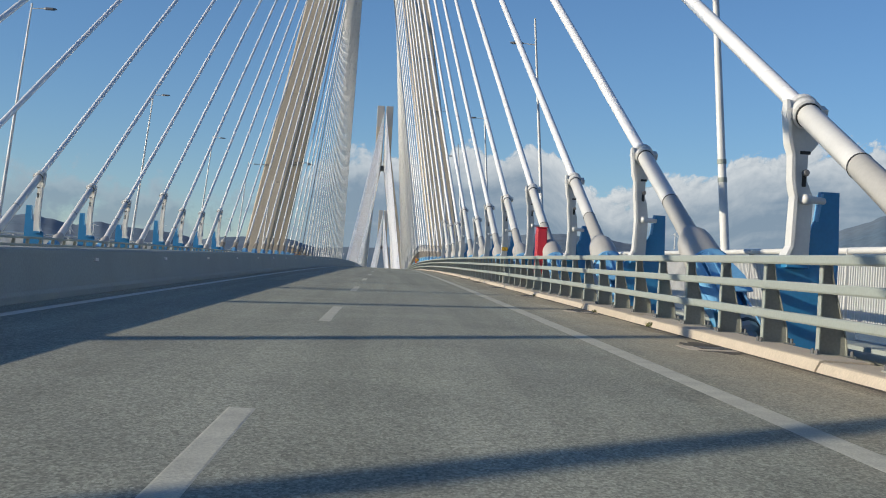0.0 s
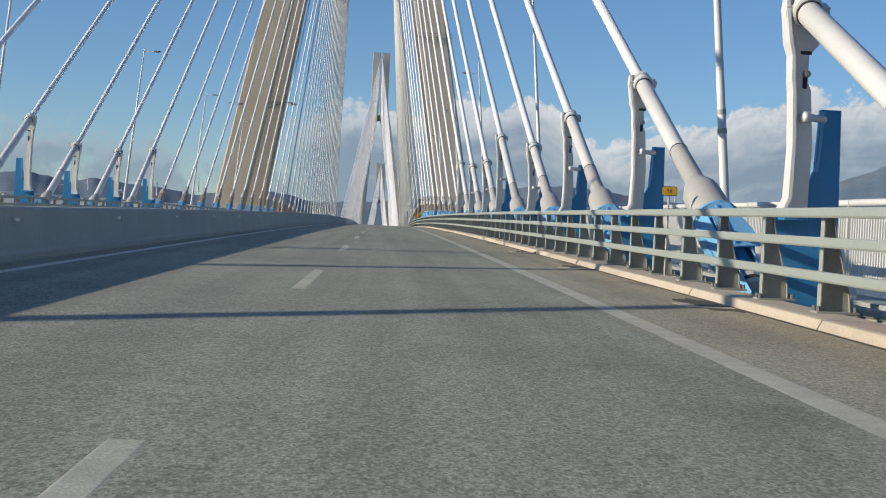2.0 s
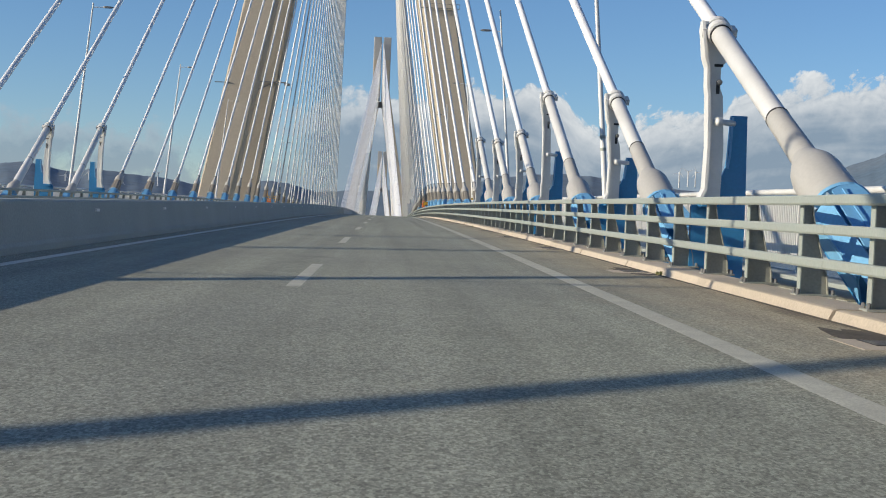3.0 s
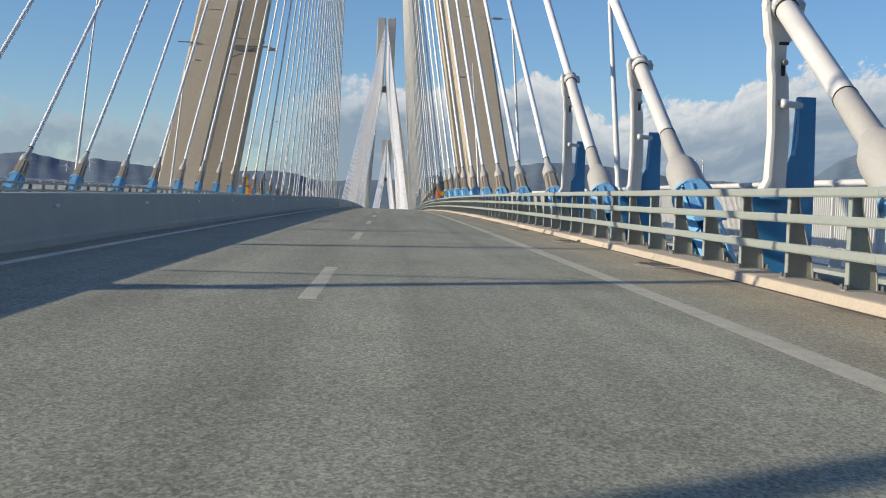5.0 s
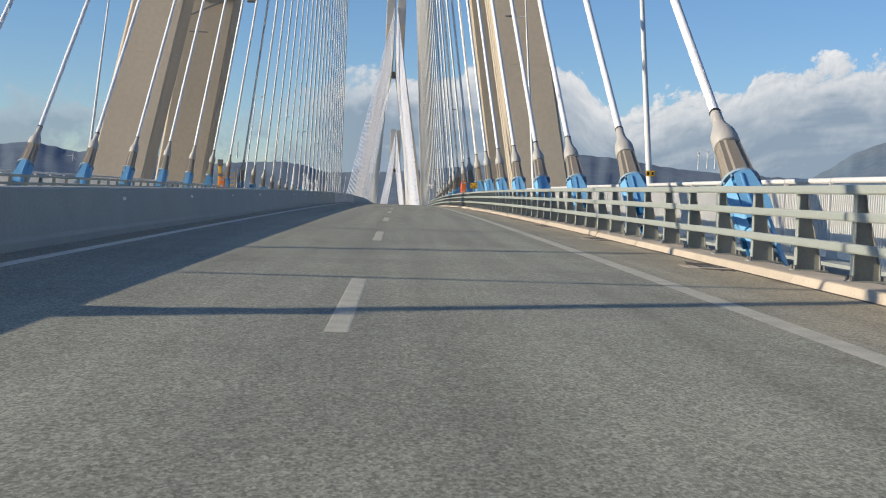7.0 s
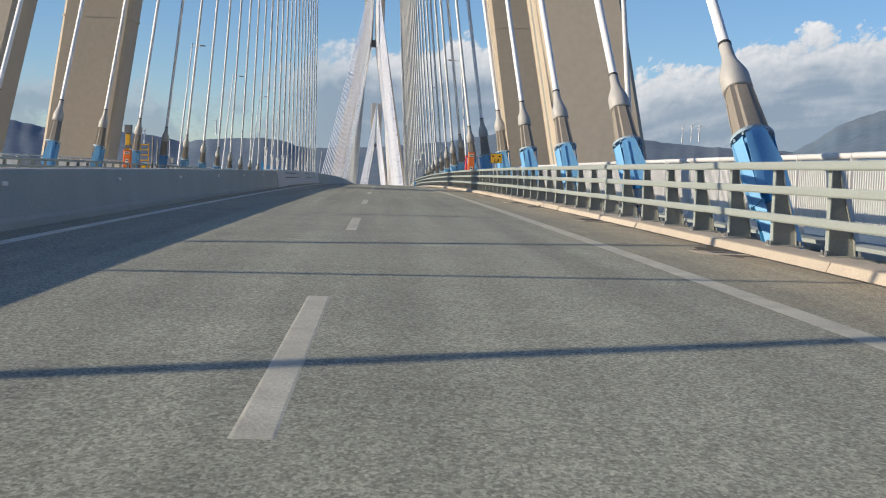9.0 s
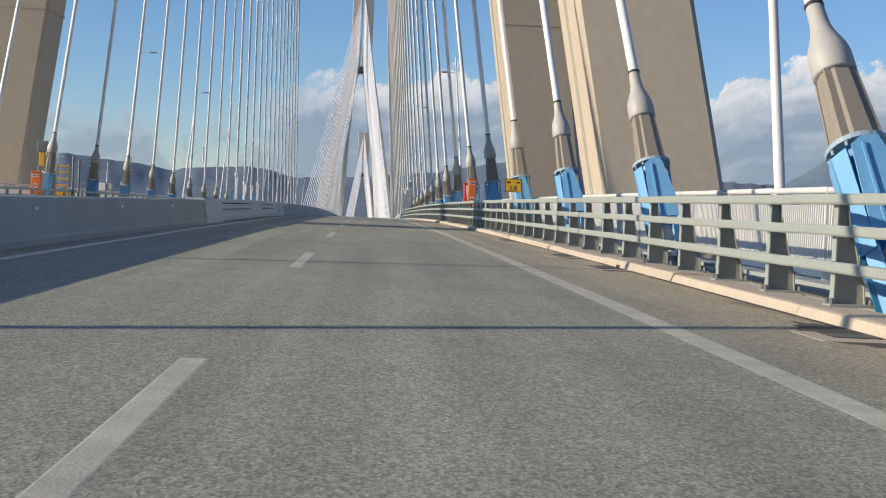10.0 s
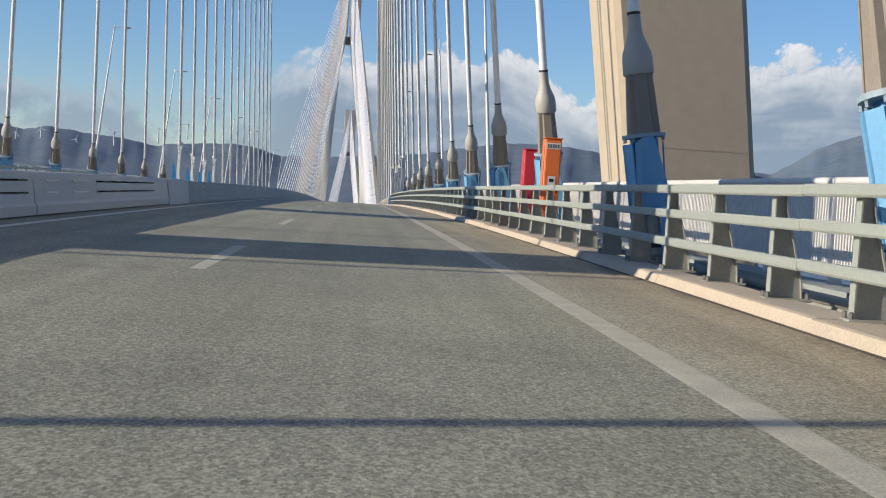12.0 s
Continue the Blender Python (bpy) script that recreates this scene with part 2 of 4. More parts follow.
def lathe(bm, p, d, profile, sides=16, turn=0.0):
    """Rings about the line from p along d: profile of (distance along, radius)."""
    d = Vector(d).normalized()
    u, w = frame_of(d)
    rings = []
    for s, r in profile:
        c = Vector(p) + d * s
        rings.append([bm.verts.new(c + r * (math.cos(2 * math.pi * i / sides + turn) * u + math.sin(2 * math.pi * i / sides + turn) * w)) for i in range(sides)])
    for a, b in zip(rings, rings[1:]):
        for i in range(sides):
            bm.faces.new((a[i], a[(i + 1) % sides], b[(i + 1) % sides], b[i]))
    bm.faces.new(rings[0])
    bm.faces.new(rings[-1][::-1])
    return bm


def loft(bm, sections):
    """Joins outlines of the same count of points, with end caps."""
    rings = [[bm.verts.new(p) for p in s] for s in sections]
    n = len(rings[0])
    for a, b in zip(rings, rings[1:]):
        for i in range(n):
            bm.faces.new((a[i], a[(i + 1) % n], b[(i + 1) % n], b[i]))
    bm.faces.new(rings[0])
    bm.faces.new(rings[-1][::-1])
    return bm


def ribbon(outline, y0, y1, step):
    """An (x, z) outline swept along the deck's profile."""
    bm = bmesh.new()
    n = max(1, round((y1 - y0) / step))
    ys = [y0 + (y1 - y0) * i / n for i in range(n + 1)]
    return loft(bm, [[(x, y, deck_z(y) + z) for x, z in outline] for y in ys])


def fall(x):
    """Crossfall: the far carriageway drops away from the crown of the deck."""
    return 0.029 * min(0.0, x)


def on_deck(x, y, z=0.0, rz=0.0):
    return pose(x, y, deck_z(y) + z + fall(x), grade(y), 0, 0) @ pose(0, 0, 0, 0, 0, rz)


# ---- sea and deck ----
SEA_Z = -52.0
bm = bmesh.new()
lathe(bm, (0, 110, SEA_Z - 2), (0, 0, 1), [(0, 4750), (2, 4750)], 128)
tagged(part("water", bm, SEA), "deep blue calm sea far below the bridge deck", "sea", kind="structure")

Y0, Y1 = -60.0, 1650.0
road = tagged(part("road", ribbon([(-10.25, -0.55), (10.25, -0.55), (10.25, 0), (0, 0), (-10.25, fall(-10.25))], Y0, Y1, 6), ASPHALT), "grey worn asphalt carriageway with tan grit on the shoulders", "road", kind="structure")
for sx in (1, -1):
    strip = ribbon([(sx * 12.35, -0.55), (sx * 13.1, -0.55), (sx * 13.1, 0.06 + fall(sx * 13.1)), (sx * 12.35, 0.06 + fall(sx * 12.35))], Y0, Y1, 6)
    tagged(part("walkway", strip, CONCRETE), "narrow grey concrete strip under the parapet", "walkway", kind="structure")
    trough = ribbon([(sx * 10.75, -0.55), (sx * 12.345, -0.55), (sx * 12.345, -0.2 + fall(sx * 12.345)), (sx * 10.75, -0.2 + fall(sx * 10.75))], Y0, Y1, 6)
    tagged(part("service_trough", trough, STEEL), "dark sunken service trough behind the kerb", "trough", kind="structure")
    for px, pz, pr in ((10.92, 0.0, 0.055), (12.18, -0.05, 0.07), (12.2, -0.16, 0.05)):
        run = ribbon([(sx * px + pr * math.cos(q * math.pi / 4), pz + fall(sx * px) + pr * math.sin(q * math.pi / 4)) for q in range(8)], Y0, 480, 6)
        pipe = tagged(part("service_pipe", run, POST, smooth=True), "long grey service pipe beside the walkway", "pipe", kind="structure")
        saddle = mesh_from(box(bmesh.new(), -0.04, 0.04, -0.05, 0.05, -0.21 - pz, 0.0), "saddle", STEEL)
        if pz > -0.1:
            for q in range(40):
                y = Y0 + 3 + 12.0 * q
                part("saddle", saddle, STEEL, pipe).matrix_basis = pose(sx * px, y, deck_z(y) + pz + fall(sx * px))
    tagged(part("edge_girder", ribbon([(sx * 11.0, -2.6), (sx * 11.5, -2.6), (sx * 11.5, -0.56), (sx * 11.0, -0.56)], Y0, Y1, 12), BLUE), "blue steel edge girder under the deck slab", "girder", kind="structure")

# lane markings, worn paint a few millimetres thick
for sx in (1, -1):
    for x0, x1 in ((8.17, 8.42), (0.86, 1.05)):
        part("edge_line", ribbon([(sx * x0, fall(sx * x0) - 0.0003), (sx * x1, fall(sx * x1) - 0.0003), (sx * x1 - 0.03 * sx, fall(sx * x1) + 0.0018), (sx * x0 + 0.03 * sx, fall(sx * x0) + 0.0018)], Y0, 700, 6), PAINT if x0 > 5 else LINE, road, "faded white solid edge line")
    for k in range(-2, 34):
        far = 8.67 + 16.925 * k
        part("lane_dash", ribbon([(sx * 4.7 + u_, fall(sx * 4.7 + u_) + z_) for u_, z_ in ((-0.085, -0.0003), (0.085, -0.0003), (0.07, 0.0018), (-0.07, 0.0018))], far - 5.6, far, 6), PAINT, road, "faded white lane dash")

# ---- median barrier with a removable steel section ----
GATE0, GATE1, BLOCK = 239.0, 271.0, 5.5
MEDIAN = [(-0.4, -0.05), (0.4, -0.05), (0.4, 0.1), (0.36, 0.16), (0.27, 0.755), (0.23, 0.788), (-0.23, 0.788), (-0.27, 0.755), (-0.36, 0.16), (-0.4, 0.1)]
median = tagged(part("median_barrier", ribbon(MEDIAN, Y0, GATE0 - BLOCK, 6), CONCRETE), "grey stained concrete median barrier between the carriageways", "barrier", kind="structure")
median_far = tagged(part("median_barrier", ribbon(MEDIAN, GATE1 + BLOCK, Y1, 6), CONCRETE), "grey stained concrete median barrier beyond the steel section", "barrier", kind="structure")
bm = box(bmesh.new(), -0.006, 0.03, -0.13, 0.13, -0.028, 0.028, 0.005)
reflector_mesh = mesh_from(bm, "reflector", WHITE)
for k in range(0, 50):
    y = 1.7 + 8.0 * k
    if not GATE0 - BLOCK - 1 < y < GATE1 + BLOCK + 1:
        for sx in (1, -1):
            ob = part("reflector", reflector_mesh, WHITE, median if y < GATE0 else median_far, "small pale plastic reflector")
            ob.matrix_basis = pose(sx * 0.3, y, deck_z(y) + 0.6, 0, 0, 0 if sx > 0 else 180)

gate = thing("removable_barrier", "pale grey steel removable barrier section with slotted side panels", "barrier")
for a, b, nm in ((GATE0 - BLOCK, GATE0 - 0.05, 0), (GATE1 + 0.05, GATE1 + BLOCK, 1)):
    part("end_block", ribbon([(-0.42, 0), (0.42, 0), (0.4, 0.2), (0.31, 0.8), (0.27, 0.84), (-0.27, 0.84), (-0.31, 0.8), (-0.4, 0.2)], a, b, 1.2), GATE_PAINT, gate, "tapered grey steel end block")
BEAMS = ([(0.4, 0.03), (0.4, 0.2), (0.35, 0.27), (0.33, 0.425)], [(0.325, 0.465), (0.305, 0.655)], [(0.3, 0.695), (0.28, 0.81), (0.24, 0.84)])
WHOLE = [(0.4, 0.03), (0.4, 0.2), (0.35, 0.27), (0.28, 0.81), (0.24, 0.84)]


def both(prof):
    return prof + [(-x, z) for x, z in prof[::-1]]


for a, b, slotted in ((GATE0 + 0.02, 251.6, True), (251.6, 252.0, False), (252.08, 258.5, False), (258.5, 268.0, True), (268.0, GATE1 - 0.02, False)):
    if not slotted:
        part("panel", ribbon(both(WHOLE), a, b, 2), GATE_PAINT, gate)
        continue
    for prof in BEAMS:
        part("beam", ribbon(both(prof), a, b, 2), GATE_PAINT, gate)
    # black cores stand for the shade in the slots, with open lengths between them
    n_core = 5
    for z0, z1 in ((0.4, 0.49), (0.63, 0.72)):
        for q in range(n_core):
            y0 = a + (b - a) * q / n_core
            y1 = y0 + (b - a) / n_core * (0.5 if q < n_core - 1 else 1.0)
            part("core", ribbon([(-0.12, z0), (0.12, z0), (0.12, z1), (-0.12, z1)], y0, y1, 3), DARK, gate, "dark core standing for the shade in the slot")
# white strips painted in for daylight seen through short slots
for y0, y1 in ((253.0, 254.2), (255.6, 257.4)):
    for z in (0.45, 0.68):
        part("slot_light_plate", ribbon([(0.3, z - 0.015), (0.345, z - 0.015), (0.345, z + 0.015), (0.3, z + 0.015)], y0, y1, 3), WHITE, gate, "white plate standing for light through the slot")

# ---- pylons ----
YP, YA, PITCH, SPAN = 251.4, 250.0, 12.0, 560.0
HEAD_LOW, HEAD_TOP = 79.0, 107.0


def pylon(yc, detail):
    zc = deck_z(yc)
    ob = thing("pylon", "tall pale concrete bridge pylon with four converging legs", "bridge pylon", "bridge pylons", at=pose(0, yc, zc))
    for sx in (1, -1):
        for sy in (1, -1):
            def sq(z, cx, cy, hx, hy):
                c = 0.18
                pts = ((-hx, -hy + c), (-hx + c, -hy), (hx - c, -hy), (hx, -hy + c), (hx, hy - c), (hx - c, hy), (-hx + c, hy), (-hx, hy - c))
                return [(sx * cx + x, sy * cy + y, z) for x, y in pts]
            foot_x, foot_y = (15.95 if sy < 0 else 16.1, 15.85) if sx > 0 else (16.9, 11.4) if sy < 0 else (17.0, 20.4)

            half = 2.1 if sy < 0 else 1.88 if sx > 0 else 2.35

            def mid(z, hx=half, hy=2.1):
                f = z / HEAD_LOW
                return sq(z, foot_x + (2.6 - foot_x) * f, foot_y + (2.6 - foot_y) * f, hx, hy)
            bm = loft(bmesh.new(), [mid(-10), mid(0), mid(HEAD_LOW, 1.95, 1.95), sq(HEAD_TOP - 12, 2.55, 2.55, 1.95, 1.95)])
            leg = part("leg", bm, PYLON, ob)
            if detail:
                # construction joints: shallow proud bands
                for z in (2.6, 11, 20, 29, 38):
                    part("joint", loft(bmesh.new(), [mid(z, half + 0.003, 2.103), mid(z + 0.12, half + 0.003, 2.103)]), PYLON, leg)
                if sx > 0:
                    # thin conduits up the face towards the carriageway
                    for dy in (0.1, 0.45):
                        a = Vector((foot_x - half - 0.02, sy * foot_y + dy, 0.1))
                        b = Vector((2.6 - 1.97, sy * 2.6 + dy, HEAD_LOW))
                        part("conduit", lathe(bmesh.new(), a, b - a, [(0, 0.035), (68.0, 0.035)], 6), POST, leg, "thin grey conduit")
            bm = box(bmesh.new(), sx * 2.55 - 2.0, sx * 2.55 + 2.0, sy * 2.55 - 2.0, sy * 2.55 + 2.0, HEAD_TOP - 12, HEAD_TOP, 0.2)
            part("head_block", bm, GREY, ob, "grey steel pylon head")
    part("crossbeam", box(bmesh.new(), -2.6, 2.6, -2.6, 2.6, 70.0, 73.0, 0.2), STEEL, ob, "dark beam between the legs")
    if detail:
        for z, yy in ((27.0, -1), (27.0, 1), (36.0, -1)):
            x = 16.1 - 13.5 * z / HEAD_LOW
            y = yy * (15.85 - 13.25 * z / HEAD_LOW)
            bm = bmesh.new()
            box(bm, x - 2.6, x + 2.6, y - 2.35, y - 2.2, z, z + 0.08)
            box(bm, x - 2.6, x + 2.6, y - 2.9, y - 2.85, z + 0.5, z + 0.55)
            for i in range(6):
                box(bm, x - 2.6 + i * 1.02, x - 2.55 + i * 1.02, y - 2.9, y - 2.2, z + 0.02, z + 0.06)
                box(bm, x - 2.6 + i * 1.02, x - 2.55 + i * 1.02, y - 2.9, y - 2.85, z + 0.06, z + 0.52)
            part("light_bracket", bm, STEEL, ob, "dark steel bracket frame on the leg")
        # dark arms with a lamp on the far-side legs
        arm = part("lamp_arm", box(bmesh.new(), -15.6, -9.8, 13.75, 13.92, 19.0, 19.16), STEEL, ob, "dark steel arm with a brace on the leg")
        brace = bmesh.new()
        loft(brace, [[(x_, 13.72, z_ - 0.08), (x_, 13.72, z_ + 0.08), (x_, 13.9, z_ + 0.08), (x_, 13.9, z_ - 0.08)] for x_, z_ in ((-15.5, 17.2), (-11.8, 18.95))])
        part("brace", brace, STEEL, arm)
        part("lamp", box(bmesh.new(), -10.2, -9.3, 13.6, 14.1, 18.65, 18.98, 0.04), STEEL, arm, "dark floodlight")
        part("lamp_arm", box(bmesh.new(), -15.6, -13.9, 14.05, 14.2, 15.6, 15.7), STEEL, ob, "short dark steel arm on the leg")
        part("lamp_arm", box(bmesh.new(), -17.2, -15.3, -11.8, -11.65, 16.4, 16.5), STEEL, ob, "short dark steel arm on the leg")
    bm = loft(bmesh.new(), [[(x * r, y * r, z) for x, y in ((-1, -1), (1, -1), (1, 1), (-1, 1))] for r, z in ((20.6, -10), (12, -25))])
    part("pier_cap", bm, PYLON, ob)
    part("pier_shaft", lathe(bmesh.new(), (0, 0, SEA_Z - zc - 5), (0, 0, 1), [(0, 16), (5 - SEA_Z + zc - 24.9, 13)], 8, math.pi / 8), PYLON, ob)
    return ob


for k in range(3):
    pylon(YP + SPAN * k, k == 0)

# ---- stay cables ----
ANCHOR_X = 11.55
COLLAR_Z = [4.88, 4.22, 4.03, 4.8, 3.72, 4.12, 4.1, 4.0, 3.7, 3.66, 3.4, 3.4, 3.4, 3.4]
PEDESTAL_Z = [2.9, 2.65, 2.65, 2.94, 2.3, 2.66, 2.66, 2.61, 2.23, 2.22, 2.2, 2.2, 2.2, 2.2]


def plate(bm, c, d, w, side, a0, a1, h0, h1, t):
    """A flat plate along d from a0 to a1, of half height h0 to h1 across w, t thick along side."""
    rings = []
    for s, h in ((a0, h0), (a1, h1)):
        p = c + d * s
        rings.append([p - w * h - side * t, p + w * h - side * t, p + w * h + side * t, p - w * h + side * t])
    return loft(bm, rings)


def panel(p, d, side, w, theta, rows, t=0.025):
    """A plate round an axis, facing the angle theta: rows of (distance along, distance out, left edge, right edge)."""
    e = side * math.cos(radians(theta)) + w * math.sin(radians(theta))
    g = w * math.cos(radians(theta)) - side * math.sin(radians(theta))
    return loft(bmesh.new(), [[p + d * s + e * r + g * c0, p + d * s + e * r + g * c1, p + d * s + e * (r + t) + g * c1, p + d * s + e * (r + t) + g * c0] for s, r, c0, c1 in rows])


def anchor_panels(ob, p, d, side, w, s0, s1, r, flip):
    """Open anchor box: core coloured deeper blue for its shade, light plates with gaps between them, bolts under the
    flange.
    """
    f = 1 if flip > 0 else -1
    n_ = s1 - s0
    part("core", lathe(bmesh.new(), p, d, [(s0 + 0.02, 0.62 * r), (s1, 0.72 * r)], 8, math.pi / 8), BLUE, ob, "anchor box core in deeper blue for shade")
    cut = s1 - 0.07 * n_

    def edges(lo, hi):
        return (lo * r, hi * r) if f > 0 else (-hi * r, -lo * r)
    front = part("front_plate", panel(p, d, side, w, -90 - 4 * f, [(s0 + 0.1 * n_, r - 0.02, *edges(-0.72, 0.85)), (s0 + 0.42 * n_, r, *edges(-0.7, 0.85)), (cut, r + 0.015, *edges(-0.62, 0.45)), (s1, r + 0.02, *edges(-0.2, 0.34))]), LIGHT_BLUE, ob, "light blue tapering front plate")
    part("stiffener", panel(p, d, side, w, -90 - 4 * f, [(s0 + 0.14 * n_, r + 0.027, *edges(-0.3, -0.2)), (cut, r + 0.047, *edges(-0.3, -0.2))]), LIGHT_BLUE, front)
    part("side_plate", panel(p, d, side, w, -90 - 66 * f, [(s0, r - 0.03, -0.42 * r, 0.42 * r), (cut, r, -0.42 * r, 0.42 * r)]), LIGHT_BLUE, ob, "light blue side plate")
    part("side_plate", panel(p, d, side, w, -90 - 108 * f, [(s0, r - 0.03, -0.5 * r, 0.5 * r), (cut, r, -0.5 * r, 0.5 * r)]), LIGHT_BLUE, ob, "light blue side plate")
    # outer side plate takes the deeper blue too, as painted shade
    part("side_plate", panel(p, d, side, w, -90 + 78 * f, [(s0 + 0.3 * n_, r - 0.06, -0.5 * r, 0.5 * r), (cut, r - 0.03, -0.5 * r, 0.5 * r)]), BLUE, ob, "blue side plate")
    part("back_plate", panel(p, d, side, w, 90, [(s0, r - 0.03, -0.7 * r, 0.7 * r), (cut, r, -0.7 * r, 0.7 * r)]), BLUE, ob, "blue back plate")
    for q in range(10):
        an = 2 * math.pi * q / 10 + 0.2
        c = p + (side * math.cos(an) + w * math.sin(an)) * (r + 0.01)
        part("bolt", lathe(bmesh.new(), c, d, [(s1 - 0.06, 0.022), (s1 + 0.001, 0.022)], 6), PALE_BLUE, ob, "pale bolt under the flange")
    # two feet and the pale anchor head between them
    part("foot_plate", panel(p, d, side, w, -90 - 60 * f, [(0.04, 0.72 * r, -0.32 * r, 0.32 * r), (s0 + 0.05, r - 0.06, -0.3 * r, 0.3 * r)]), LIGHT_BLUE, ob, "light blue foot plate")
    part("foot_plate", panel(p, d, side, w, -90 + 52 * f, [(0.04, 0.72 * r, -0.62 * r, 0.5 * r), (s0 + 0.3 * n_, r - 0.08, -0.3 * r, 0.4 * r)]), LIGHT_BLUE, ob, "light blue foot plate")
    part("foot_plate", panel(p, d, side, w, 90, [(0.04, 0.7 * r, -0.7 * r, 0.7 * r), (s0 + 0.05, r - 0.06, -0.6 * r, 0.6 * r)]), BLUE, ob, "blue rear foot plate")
    head = part("anchor_head", lathe(bmesh.new(), p, d, [(0.06, 0.42 * r), (0.3 * s0, 0.42 * r), (0.34 * s0, 0.66 * r), (0.66 * s0, 0.66 * r), (0.7 * s0, 0.5 * r), (s0 + 0.03, 0.5 * r)], 12), GREY, ob, "pale grey anchor head with a dark ring")
    part("ring", lathe(bmesh.new(), p, d, [(0.46 * s0, 0.68 * r), (0.54 * s0, 0.68 * r)], 12), DARK, head, "black ring")


def foot_shift(m, sx):
    """How far a cable's foot stands off the even spacing."""
    if sx > 0:
        return float(np.interp(m, [-2, 0, 1, 2, 3, 5, 8, 10, 11, 14, 15, 18, 20, 21, 22, 23], [0, -0.7, -0.45, -0.8, -0.8, -0.8, -1.0, -1.0, -0.6, -0.4, 0, 0.4, 0.8, 1.3, 2.3, 4.2]))
    return float(np.interp(m, [-2, 0, 1, 2, 3, 4, 10, 12, 14, 18, 20, 21, 22, 23], [0, -0.7, -0.45, -0.6, -1.0, -0.5, -0.5, 0, 0, 0.4, 0.8, 1.3, 2.3, 4.2]))


def stay(yc, m, sx, detail):
    """Stay cable m of a fan (positive: on the near side of its pylon)."""
    ya = yc - PITCH * m + foot_shift(m, sx)
    zp = deck_z(yc) - deck_z(ya)
    n = abs(m)
    a = Vector((ANCHOR_X, 0, -0.2)) if sx > 0 else Vector((0.19 - ANCHOR_X, 0, -0.38))
    b = Vector((sx * 0.4, yc - ya + 1.4 - (1.5 if m > 0 else -1.5 if m < 0 else 0), zp + 73 + 1.36 * n))
    d = (b - a).normalized()
    side = Vector((1, 0, 0)) - d * d.x
    side.normalize()
    w = d.cross(side).normalized()
    at = lambda z: (z + 0.2) / d.z
    top = (b - a).length
    big = n >= 10
    r = 0.125 if big else 0.1
    label = "white stay cable on a blue anchorage with a white damper strut" if big else "white stay cable with a grey cone over a blue anchorage"
    ob = thing("stay_cable", label, "stay cable", "stay cables", at=pose(0, ya, deck_z(ya)))
    if not detail:
        part("cable", lathe(bmesh.new(), a, d, [(0.3, r), (top, r)], 6), SHEATH, ob, smooth=True)
        part("cone", lathe(bmesh.new(), a, d, [(0.2, 0.36), (2.2, 0.34), (3.0, 0.3), (3.5, 0.12)], 8), GREY, ob, smooth=True)
        return ob
    if big:
        k = (1 + (n - 11) * 0.033) * (1 if sx > 0 else 0.74)
        cr = 1.0 if sx > 0 else 0.8
        zc = COLLAR_Z[min(n - 10, 13)]
        lc, lring = at(zc), min(4.87 * (1 + (n - 11) * 0.045), at(zc) - 1.2)
        part("cable", lathe(bmesh.new(), a, d, [(lc - 0.2, r), (top, r)], 14), SHEATH, ob, smooth=True)
        part("sleeve", lathe(bmesh.new(), a, d, [(lring, 0.165), (lc + 0.02, 0.165), (lc + 0.05, 0.13)], 20), WHITE, ob, "white steel guide sleeve", smooth=True)
        part("seal_ring", lathe(bmesh.new(), a, d, [(lring - 0.03, 0.178), (lring + 0.0, 0.178)], 20), DARK, ob, "black rubber seal ring")
        part("guide_tube", lathe(bmesh.new(), a, d, [(3.86 * k, 0.19), (lring - 0.03, 0.172)], 20), GREY if sx > 0 else WHITE, ob, "grey guide tube", smooth=True)
        part("cone", lathe(bmesh.new(), a, d, [(2.54 * k, 0.355 * cr), (2.58 * k, 0.37 * cr), (3.4 * k, 0.345 * cr), (3.52 * k, 0.325 * cr), (3.76 * k, 0.23 * cr), (3.86 * k, 0.19)], 24), GREY, ob, "grey swollen cone at the foot of the tube", smooth=True)
        # clamp collar with a dark gasket and lugs
        col = part("collar", lathe(bmesh.new(), a, d, [(lc - 0.18, 0.185), (lc - 0.16, 0.215), (lc - 0.04, 0.215), (lc - 0.03, 0.19), (lc + 0.01, 0.19), (lc + 0.02, 0.22), (lc + 0.13, 0.22), (lc + 0.14, 0.19)], 20), WHITE, ob, "white clamp collar")
        part("gasket", lathe(bmesh.new(), a, d, [(lc - 0.215, 0.18), (lc - 0.18, 0.18)], 20), DARK, col, "black gasket ring")
        for s in (1, -1):
            bm = bmesh.new()
            plate(bm, a + side * s * 0.24, d, w, side, lc - 0.12, lc + 0.1, 0.07, 0.07, 0.05)
            part("lug", bm, WHITE, col)
        # blue anchorage: flange, faceted shell, ribs and foot
        part("flange", lathe(bmesh.new(), a, d, [(2.47 * k, 0.33 * cr), (2.48 * k, 0.415 * cr), (2.54 * k, 0.415 * cr), (2.55 * k, 0.33 * cr)], 24), LIGHT_BLUE, ob, "light blue flange ring")
        anchor_panels(ob, a, d, side, w, 1.0 * k, 2.47 * k, 0.37 * cr, sx)
        # white strut under the collar and blue pedestal behind it
        zt = PEDESTAL_Z[min(n - 10, 13)] - (0 if sx > 0 else 0.24)
        c = a + d * lc
        hx, y, z1 = c.x, c.y, c.z + 0.05
        sl = grade(ya)
        zb = deck_z(ya + y) - deck_z(ya)
        bx = lambda v: hx + sx * v
